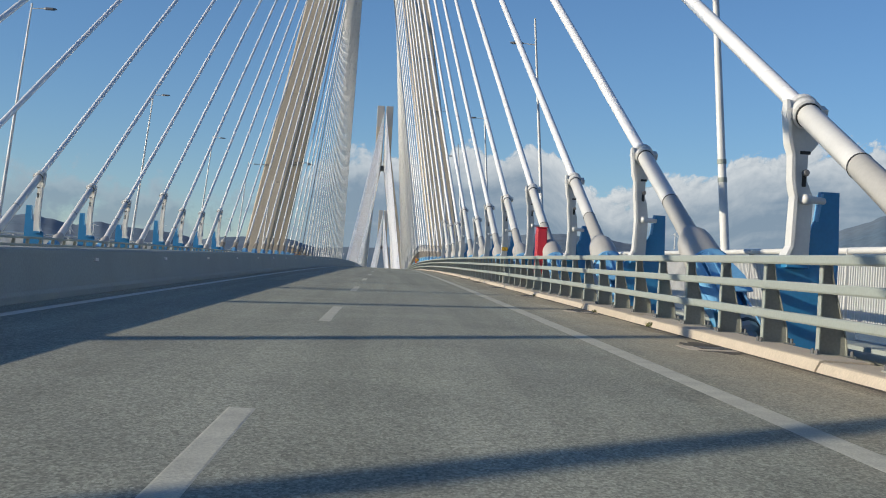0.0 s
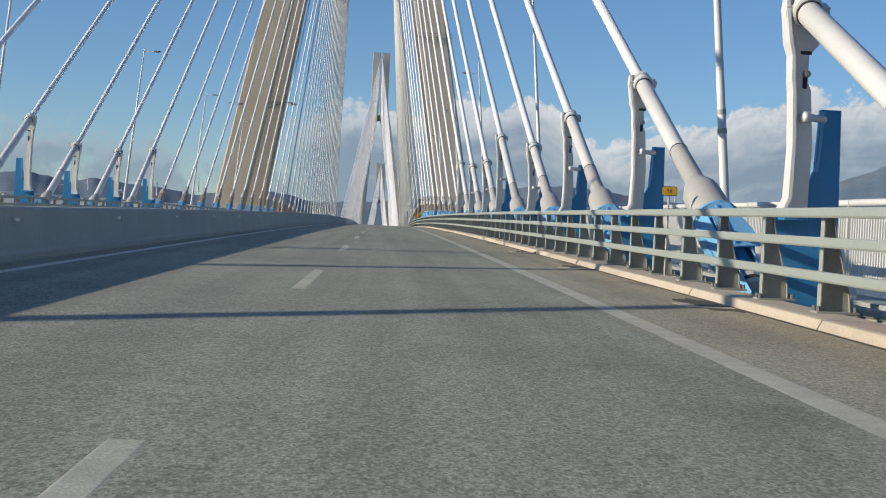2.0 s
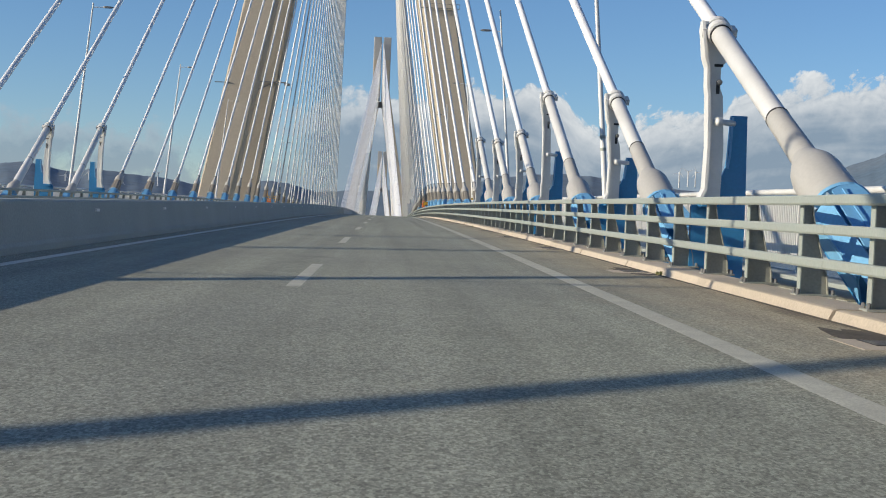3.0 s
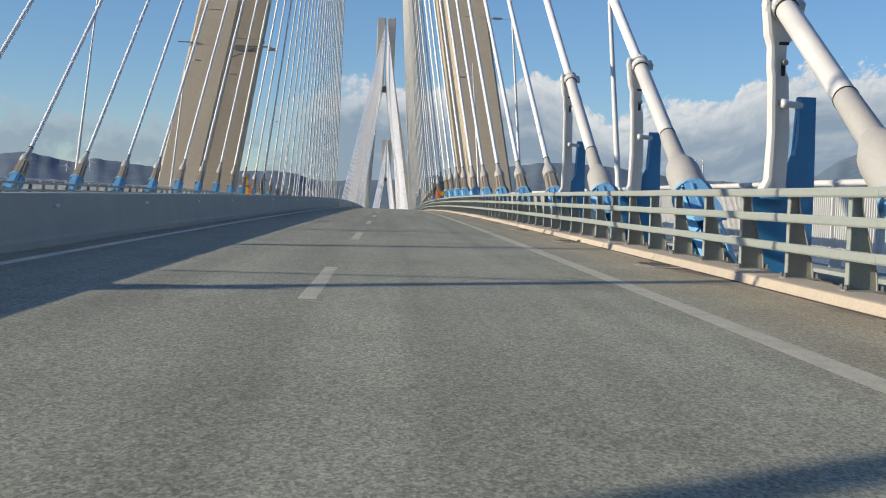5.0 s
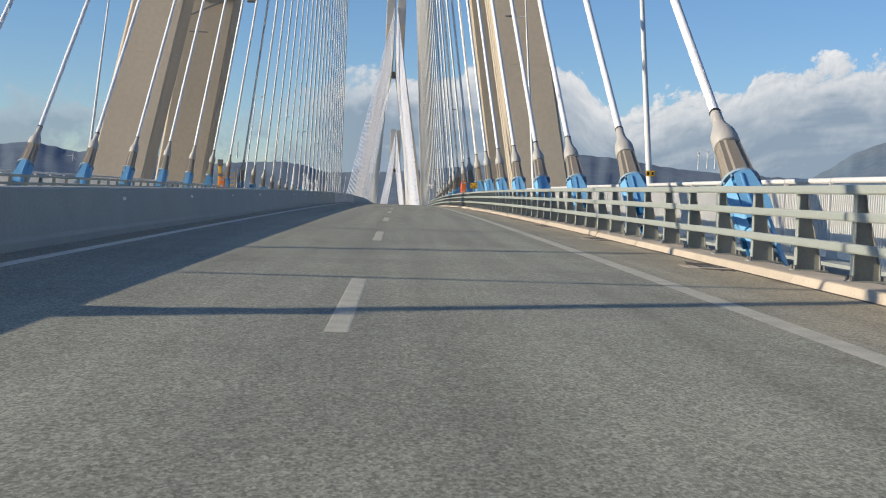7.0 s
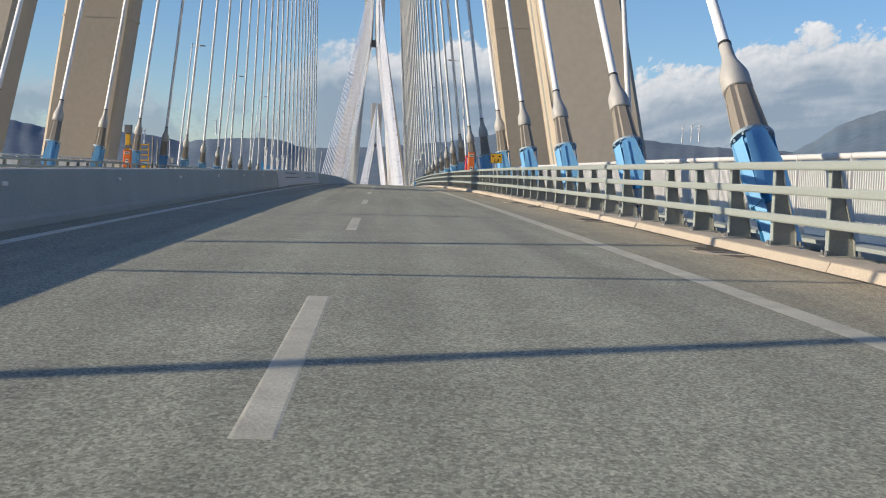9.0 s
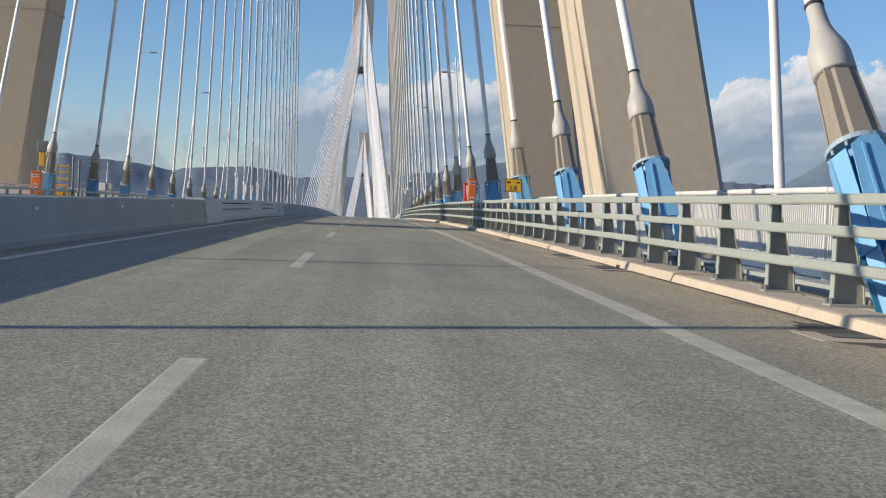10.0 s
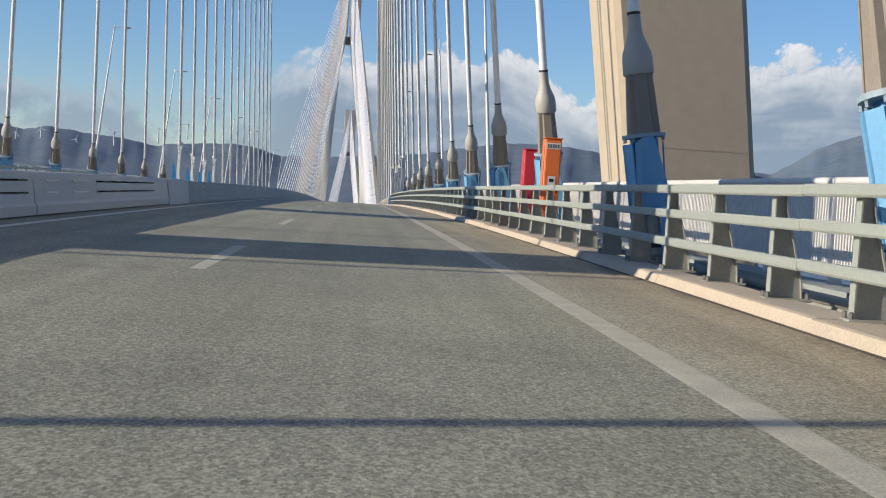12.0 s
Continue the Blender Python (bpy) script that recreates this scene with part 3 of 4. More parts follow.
        rows = ((z1 + 0.1, -0.28, -0.16, 0.1), (z1 - 0.06, -0.28, 0.2, 0.14), (z1 - 0.5, -0.23, 0.2, 0.16), (z1 - 0.66, -0.18, 0.07, 0.14), (z1 - 1.0, -0.17, 0.07, 0.14), (z1 - 1.12, -0.15, 0.12, 0.15), (2.1 + zb if z1 > 3.3 else 1.9, -0.12, 0.17, 0.14), (1.42 + zb, -0.14, 0.15, 0.15), (1.22 + zb, -0.24, 0.15, 0.2))
        web = loft(bmesh.new(), [[(bx(x0 + 0.04), y - 0.035, z), (bx(x1), y - 0.035, z), (bx(x1), y + 0.035, z), (bx(x0 + 0.04), y + 0.035, z)] for z, x0, x1, hy in rows])
        st = part("strut", web, WHITE, ob, "white welded damper strut")
        part("edge_flange", loft(bmesh.new(), [[(bx(x0), y - hy, z), (bx(x0 + 0.045), y - hy, z), (bx(x0 + 0.045), y + hy, z), (bx(x0), y + hy, z)] for z, x0, x1, hy in rows]), WHITE, st, "white flange along the strut's edge")
        for dz, hw, hh in ((0.62, 0.075, 0.024), (0.98, 0.03, 0.11)):
            part("slot", box(bmesh.new(), bx(0.03) - hw, bx(0.03) + hw, y - 0.045, y - 0.03, z1 - dz - hh, z1 - dz + hh, 0.008), DARK, st, "dark slot with a bolt")
        part("bolt", lathe(bmesh.new(), (bx(0.04), y - 0.12, z1 - 0.9), (0, 1, 0), [(0, 0.03), (0.02, 0.05), (0.09, 0.05)], 8), STEEL, st, "rusty dark bolt")
        # white pin from the strut to the pedestal
        part("foot_block", box(bmesh.new(), bx(-0.02) - 0.16, bx(-0.02) + 0.16, y - 0.12, y + 0.16, 1.12 + zb, 1.215 + zb, 0.01), BLUE, st, "blue seat under the strut")
        if sx > 0:
            part("pin", lathe(bmesh.new(), (bx(0.0), y - 0.13, zt - 0.13 + zb), (sx * 0.4, 0.3, 0), [(0, 0.04), (0.015, 0.07), (0.08, 0.075), (0.1, 0.05), (0.46, 0.05)], 14), WHITE, st, "white hinge pin", smooth=True)
            part("pin_block", box(bmesh.new(), bx(0.06) - 0.06, bx(0.06) + 0.06, y - 0.12, y - 0.03, zt - 0.2 + zb, zt - 0.06 + zb, 0.01), WHITE, st)
        ped = bmesh.new()
        yp = y + 0.2
        du = 0.08
        out = [(bx(u_ + du), v_ + zb) for u_, v_ in ((-0.36, -0.18), (0.54, -0.18), (0.54, 1.3), (0.51, zt), (0.25, zt), (0.2, 1.8), (0.14, 1.68), (-0.06, 1.46), (-0.3, 1.24), (-0.36, 1.12))]
        prism(ped, out, yp - 0.06, yp + 0.06)
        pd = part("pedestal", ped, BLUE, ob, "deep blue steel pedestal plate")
        # inner edge of the column, coloured lighter to show the sun on it
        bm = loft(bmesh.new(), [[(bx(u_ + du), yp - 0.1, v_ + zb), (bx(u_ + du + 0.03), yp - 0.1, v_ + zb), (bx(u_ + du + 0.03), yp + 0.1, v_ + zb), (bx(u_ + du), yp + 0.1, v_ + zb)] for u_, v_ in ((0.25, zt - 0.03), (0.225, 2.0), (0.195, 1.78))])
        part("lit_edge_rib", bm, LIGHT_BLUE, pd, "edge rib in lighter blue for its sunlit edge")
        bm = box(bmesh.new(), min(bx(-0.5), bx(0.8)), max(bx(-0.5), bx(0.8)), yp - 0.4, yp + 0.75, -0.21 + zb, -0.14 + zb)
        part("base_plate", bm, BLUE, pd)
    else:
        foot = a if sx > 0 else a - d * 0.14
        part("cable", lathe(bmesh.new(), a, d, [(3.9, r), (top, r)], 14), SHEATH, ob, smooth=True)
        part("seal_ring", lathe(bmesh.new(), foot, d, [(4.47, 0.12), (4.52, 0.12)], 16), DARK, ob, "black rubber seal ring")
        part("cone", lathe(bmesh.new(), foot, d, [(3.43, 0.25), (3.45, 0.265), (3.72, 0.262), (3.82, 0.245), (4.08, 0.145), (4.2, 0.122), (4.47, 0.112)], 24), GREY, ob, "grey cone cap round the cable", smooth=True)
        shroud = part("shroud", lathe(bmesh.new(), foot, d, [(2.4, 0.29), (3.45, 0.225)], 8, math.pi / 8), SHROUD, ob, "weathered brown-grey guide shroud")
        for s, q in ((1, 1), (-1, 1), (1, -1), (-1, -1)):
            p0 = foot + side * s * 0.16 + w * q * 0.17
            rings = []
            for l, o in ((2.42, 0.07), (3.44, -0.02)):
                c = p0 + d * l + (side * s + w * q) * o * 0.55
                rings.append([c - side * 0.05 - w * 0.018, c + side * 0.05 - w * 0.018, c + side * 0.05 + w * 0.018, c - side * 0.05 + w * 0.018])
            part("shroud_plate", loft(bmesh.new(), rings), SHROUD, shroud)
        part("flange", lathe(bmesh.new(), foot, d, [(2.34, 0.28), (2.35, 0.375), (2.41, 0.375), (2.42, 0.28)], 24), PALE_BLUE, ob, "pale blue-grey flange ring")
        anchor_panels(ob, foot, d, side, w, 0.98, 2.345, 0.335, sx)
    return ob


for k in range(3):
    for sx in (1, -1):
        for m in list(range(23, 0, -1)) + [0] + list(range(-1, -24, -1)):
            if k < 2 or m > -8:
                stay(YA + SPAN * k, m, sx, k == 0 and m > -14)

# ---- street lamps ----
LAMPS = [29.6 + 35.8 * k for k in range(-1, 6)] + [293.5 + 35.8 * k for k in range(9)]


def street_lamp(x, y, sx, banded):
    ob = thing("street_lamp", "slender grey-white lamp pole leaning over the deck, switched off", "street lamp", "street lamps", at=pose(x, y, deck_z(y) + fall(x)))
    d = Vector((-sx * 0.09, 0, 1)).normalized()
    part("pole", lathe(bmesh.new(), (0, 0, 0.05), d, [(0, 0.12), (1.2, 0.115), (1.22, 0.1), (12.6, 0.045)], 14), WHITE, ob, smooth=True)
    if banded:
        for z in (2.95, 3.35):
            part("band", lathe(bmesh.new(), (0, 0, 0.05), d, [(z, 0.102), (z + 0.1, 0.101)], 14), RAIL, ob, "grey band")
    part("foot_plate", box(bmesh.new(), -0.2, 0.2, -0.2, 0.2, 0.03, 0.08, 0.01), GREY, ob)
    p = d * (11.4 if sx > 0 else 12.4)
    arm = bmesh.new()
    lathe(arm, p, (-sx, 0, 0.04), [(0, 0.028), (0.75, 0.02)], 8)
    part("arm", arm, WHITE, ob)
    q = p + Vector((-sx * 0.6, 0, 0.03))
    head = bmesh.new()
    loft(head, [[(q.x - sx * u, q.y - hw, q.z - t), (q.x - sx * u, q.y + hw, q.z - t), (q.x - sx * u, q.y + hw * 0.7, q.z + t), (q.x - sx * u, q.y - hw * 0.7, q.z + t)] for u, hw, t in ((0, 0.06, 0.03), (0.12, 0.14, 0.05), (0.45, 0.15, 0.05), (0.62, 0.07, 0.02))])
    part("luminaire", head, STEEL, ob, "dark flat luminaire")
    return ob


for k, y in enumerate(LAMPS):
    for sx in (1, -1):
        street_lamp(13.0 if sx > 0 else -13.4, y + (2.3 if k == 6 else 0.1 if k in (3, 5) else 0.9) if sx > 0 else y + (3.4 if k != 6 else 3.95), sx, sx > 0 and k in (1, 2, 3))

# ---- roadside boxes and signs ----
def cabinet(name, label, x, y, w, dep, z0, z1, mat, sx=1, window=False):
    ob = thing(name, label, "cabinet", at=on_deck(x, y))
    body = part("body", box(bmesh.new(), -w / 2, w / 2, -dep / 2, dep / 2, z0, z1, 0.02), mat, ob)
    door = part("door", box(bmesh.new(), -w / 2 + 0.03, w / 2 - 0.03, -dep / 2 - 0.02, -dep / 2 - 0.001, z0 + 0.5, z1 - 0.05, 0.006), mat, ob)
    part("side_door", box(bmesh.new(), -w / 2 - 0.02, -w / 2 - 0.001, -dep / 2 + 0.03, dep / 2 - 0.03, z0 + 0.5, z1 - 0.05, 0.006), mat, ob)
    part("handle", box(bmesh.new(), w / 2 - 0.09, w / 2 - 0.06, -dep / 2 - 0.04, -dep / 2 - 0.02, (z0 + z1) / 2, (z0 + z1) / 2 + 0.12), BLACK, door)
    part("cap", box(bmesh.new(), -w / 2 - 0.02, w / 2 + 0.02, -dep / 2 - 0.03, dep / 2 + 0.02, z1 + 0.002, z1 + 0.03, 0.008), mat, ob)
    if window:
        part("handset_panel", box(bmesh.new(), -0.09, 0.09, -dep / 2 - 0.028, -dep / 2 - 0.021, 1.3, 1.52), WHITE, door, "white panel with a handset picture")
        part("handset_mark", box(bmesh.new(), -0.06, 0.05, -dep / 2 - 0.033, -dep / 2 - 0.029, 1.38, 1.46), BLACK, door)
        part("name_plate", box(bmesh.new(), -0.17, 0.17, -dep / 2 - 0.026, -dep / 2 - 0.021, z1 - 0.25, z1 - 0.1, 0.002), LINE, door, "cream plate with dark lettering")
        for i in range(5):
            part("lettering_bar", box(bmesh.new(), -0.145 + i * 0.06, -0.1 + i * 0.06, -dep / 2 - 0.031, -dep / 2 - 0.027, z1 - 0.22, z1 - 0.13), STEEL, door)
    return ob


cabinet("hydrant_cabinet", "tall narrow red fire hydrant cabinet behind the guard rail", 10.97, 50.0, 0.36, 0.42, -0.2, 2.28, RED)
cabinet("hydrant_cabinet", "tall narrow red fire hydrant cabinet behind the guard rail", 11.1, 264.5, 0.34, 0.4, -0.2, 2.3, RED)
cabinet("emergency_phone", "orange emergency phone cabinet behind the guard rail", 11.0, 259.3, 0.4, 0.4, -0.2, 2.42, ORANGE, window=True)
cabinet("hydrant_cabinet", "tall narrow red fire hydrant cabinet behind the guard rail", -11.0, 262.0, 0.34, 0.4, -0.2, 2.0, RED)
cabinet("emergency_phone", "orange emergency phone cabinet behind the guard rail", -11.2, 259.5, 0.5, 0.4, -0.2, 2.1, ORANGE, window=True)


def text_part(body_text, size, parent, mat, at):
    cu = bpy.data.curves.new("lettering", "FONT")
    cu.body, cu.size, cu.extrude, cu.align_x, cu.align_y = body_text, size, 0.002, "CENTER", "CENTER"
    cu.materials.append(mat)
    ob = new("lettering", cu)
    ob.parent, ob.matrix_basis = parent, at
    return ob


def marker_sign(x, y, text, w, h, zc, arrows):
    ob = thing("distance_sign", "yellow distance sign with black figures on a thin grey post", "sign", "distance signs", at=on_deck(x, y))
    part("post", lathe(bmesh.new(), (0, 0.02, 0.05), (0, 0, 1), [(0, 0.02), (zc + h / 2 - 0.06, 0.02)], 8), GREY, ob, smooth=True)
    rim = [(math.copysign(w / 2 - r, sx_) + r * math.cos(t), zc + math.copysign(h / 2 - r, sz_) + r * math.sin(t)) for sx_, sz_, t0 in ((1, 1, 0), (-1, 1, 90), (-1, -1, 180), (1, -1, 270)) for r in (0.03,) for t in (radians(t0), radians(t0 + 45), radians(t0 + 90))]
    plate_ = part("plate", prism(bmesh.new(), rim, -0.012, 0.0), BLACK, ob, "black-edged plate")
    edge = 0.018 if arrows else 0.009
    inner = [(x_ * (1 - edge / (w / 2)), zc + (z_ - zc) * (1 - edge / (h / 2))) for x_, z_ in rim]
    part("face", prism(bmesh.new(), inner, -0.017, -0.012), YELLOW, plate_, "yellow face")
    if arrows:
        for s in (1, -1):
            arrow = [(s * 0.08, zc + 0.1), (s * 0.15, zc + 0.065), (s * 0.22, zc + 0.07), (s * 0.22, zc + 0.13), (s * 0.15, zc + 0.135)]
            part("arrow", prism(bmesh.new(), arrow, -0.021, -0.017), BLACK, plate_)
    text_part(text, h * 0.5, plate_, BLACK, pose(0, -0.02, zc - (0.1 if arrows else 0.0), 90))
    return ob


marker_sign(10.62, 234.7, "2.8", 0.56, 0.45, 1.75, True)
marker_sign(10.6, 61.0, "2.6", 0.27, 0.16, 1.58, False)

for y in (LAMPS[5],):
    ob = thing("pole_plate", "small yellow plate strapped to a lamp pole", "sign", at=pose(12.84, y - 0.13, deck_z(y) + 1.82))
    part("plate", box(bmesh.new(), -0.14, 0.14, -0.01, 0.01, -0.09, 0.09, 0.01), YELLOW, ob)
    for s in (-0.07, 0.07):
        part("mark", box(bmesh.new(), s - 0.03, s + 0.03, -0.014, -0.011, -0.05, 0.05), BLACK, ob)

# maintenance mast on the far walkway
ob = thing("maintenance_mast", "yellow maintenance lift mast with railed platform on the walkway", "lift", at=pose(-12.0, 264.3, deck_z(264.3) + fall(-12)))
part("mast", box(bmesh.new(), -0.2, 0.1, -0.15, 0.15, 0.06, 3.3, 0.02), YELLOW, ob)
part("top_box", box(bmesh.new(), -0.3, 0.2, -0.2, 0.2, 3.3, 3.9, 0.03), STEEL, ob, "dark top box")
part("collar", box(bmesh.new(), -0.26, 0.16, -0.2, 0.2, 2.3, 2.55, 0.02), STEEL, ob, "dark collar on the mast")
part("machine_box", box(bmesh.new(), 0.12, 1.45, -0.25, 0.25, 0.1, 1.25, 0.04), YELLOW, ob, "dull yellow machine box")
for z in (1.5, 1.85, 2.2, 2.55):
    part("platform_rail", box(bmesh.new(), 0.12, 1.4, -0.04, 0.04, z, z + 0.08, 0.01), YELLOW, ob)
for x in (0.2, 0.75, 1.3):
    part("rail_post", box(bmesh.new(), x, x + 0.06, 0.045, 0.1, 1.24, 2.7), YELLOW, ob)
for x, top in ((1.62, 3.1), (1.95, 2.9)):
    part("guide_post", lathe(bmesh.new(), (x, 0.0, 0.06), (0, 0, 1), [(0, 0.06), (top, 0.06)], 8), STEEL, ob, "dark guide post", smooth=True)
part("foot_plate", box(bmesh.new(), -0.3, 2.1, -0.3, 0.3, 0.055, 0.1), STEEL, ob, "dark foot plate")
ob = thing("camera_box", "small pale equipment box on a tall thin post", "equipment box", at=pose(-12.4, 285.0, deck_z(285.0) + fall(-12.4)))
part("post", lathe(bmesh.new(), (0.08, 0, 0.05), (0, 0, 1), [(0, 0.05), (3.4, 0.035)], 8), WHITE, ob, smooth=True)
part("box", box(bmesh.new(), -0.4, 0.02, -0.2, 0.2, 1.5, 2.0, 0.02), WHITE, ob)
part("lens_box", box(bmesh.new(), 0.2, 0.45, -0.15, 0.15, 1.55, 2.0, 0.02), GREY, ob)

# ---- hills and turbines across the water ----
RIDGE_AZ = [-180, -90, -60, -40, -25, -18, -15.3, -14.5, -13.2, -12.6, -11.7, -10.7, -8.8, -7.6, -7.3, -6.5, -4.7, -3.8, -2.8, 0, 3, 5, 6, 7.2, 8.2, 9.4, 10.4, 12.4, 14.5, 16.2, 16.9, 17.8, 18.6, 19.6, 20.1, 23, 27, 35, 60, 90, 180]
RIDGE_EL = [1.0, 1.2, 1.6, 2.2, 1.9, 1.7, 1.5, 1.62, 1.4, 1.29, 1.5, 1.39, 1.22, 1.02, 1.12, 1.22, 1.3, 1.24, 0.97, 1.1, 1.5, 1.9, 2.06, 2.12, 2.08, 1.95, 1.78, 1.6, 1.55, 1.5, 1.85, 2.5, 2.85, 3.2, 3.45, 4.0, 4.4, 3.5, 2.0, 1.2, 1.0]


def hills(name, label, az0, az1, r_shore, r_ridge, drop, seed, steps):
    bm = bmesh.new()
    cols = []
    for i in range(steps + 1):
        az = az0 + (az1 - az0) * i / steps
        el = float(np.interp(az, RIDGE_AZ, RIDGE_EL)) - drop
        n1 = noise.fractal(Vector((az * 0.35, seed, 0)), 1.0, 2.0, 6)
        h = max(12.0, r_ridge * math.tan(radians(el + 0.05 * n1 + 0.04 * noise.fractal(Vector((az * 3.1, seed, 5.0)), 0.8, 2.0, 4)))) + 2
        edge = min(1.0, (i + 0.2) / 6, (steps - i + 0.2) / 6)
        col = []
        for j in range(12):
            f = j / 9
            r = r_shore + (r_ridge - r_shore) * f
            up = f ** 0.75 if f <= 1 else 1 - (f - 1) * 1.2
            rough = noise.ridged_multi_fractal(Vector((az * 0.6, f * 4.0 + seed, 3.0)), 0.9, 2.0, 5, 1.0, 2.0) * 0.03 * min(1, f * 2) * (1 if f < 1 else 0.4)
            z = SEA_Z - 1 + (h - SEA_Z) * max(0.0, up + (rough if f < 0.95 else 0)) * edge
            a_ = radians(az)
            col.append(bm.verts.new((r * math.sin(a_), 110 + r * math.cos(a_), z)))
        cols.append(col)
    for c0, c1 in zip(cols, cols[1:]):
        for j in range(11):
            bm.faces.new((c0[j], c1[j], c1[j + 1], c0[j + 1]))
    ob = part(name, bm, HAZED_HILL, None, "", True)
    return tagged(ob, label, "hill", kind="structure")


hills("far_hills", "scrub hills along the far shore, coloured blue-grey for haze", -75, 16.5, 3300, 4200, 0.0, 1.7, 620)
hills("far_mountain", "steep mountain rising beyond the water, coloured for haze", 14.0, 80, 3300, 4350, 0.0, 8.2, 480)


def turbine(az, el, size, turn):
    r = 3900.0
    a_ = radians(az)
    x, y = r * math.sin(a_), 110 + r * math.cos(a_)
    zt = r * math.tan(radians(el))
    ob = thing("wind_turbine", "white three-bladed wind turbine on the hills", "wind turbine", "wind turbines", at=pose(x, y, zt))
    part("tower", lathe(bmesh.new(), (0, 0, -size * 1.4), (0, 0, 1), [(0, 2.2), (size * 1.4, 1.3)], 8), WHITE, ob, smooth=True)
    part("nacelle", box(bmesh.new(), -2, 2, -4, 5, -1.5, 2.2, 0.4), WHITE, ob)
    for i in range(3):
        q = radians(turn + 120 * i)
        d = Vector((math.sin(q), 0, math.cos(q)))
        w_ = Vector((math.cos(q), 0, -math.sin(q)))
        rings = [[d * s * size - w_ * c + Vector((0, -4.6, 0)), d * s * size + w_ * c * 0.6 + Vector((0, -4.6, 0)), d * s * size + w_ * c * 0.6 + Vector((0, -4.2, 0)), d * s * size - w_ * c + Vector((0, -4.2, 0))] for s, c in ((0.02, 0.6), (0.2, 0.9), (0.62, 0.2))]
        part("blade", loft(bmesh.new(), rings), WHITE, ob)
    return ob


for i, (az, el) in enumerate(((11.95, 2.35), (12.3, 2.4), (12.6, 2.4), (-12.8, 1.19), (-12.1, 0.8), (-11.9, 1.38), (-10.6, 1.07), (-9.2, 1.44), (-7.55, 1.7), (-6.45, 1.95), (-14.4, 0.95))):
    turbine(az, el, 30 if az > 0 else 27, 17 + 41 * i)

# ---- clouds: a far curved bank with ragged cumulus tops ----
# beside and behind, unseen cloud is added and heightened for white fill light
CLOUD_AZ = [-180, -130, -90, -60, -30, -22, -15.5, -11, -7, -4.5, -3.0, -1.2, 1.5, 4.0, 5.6, 6.8, 8.2, 9.2, 11.3, 13.5, 15.0, 19.0, 25, 35, 60, 90, 130, 180]
CLOUD_EL = [16.0, 11.0, 7.0, 5.0, 4.0, 3.6, 3.4, 3.3, 2.8, 3.6, 4.6, 5.0, 4.8, 5.3, 5.7, 5.3, 3.9, 3.8, 4.4, 4.9, 5.7, 6.1, 6.0, 7.0, 13.0, 20.0, 20.0, 16.0]


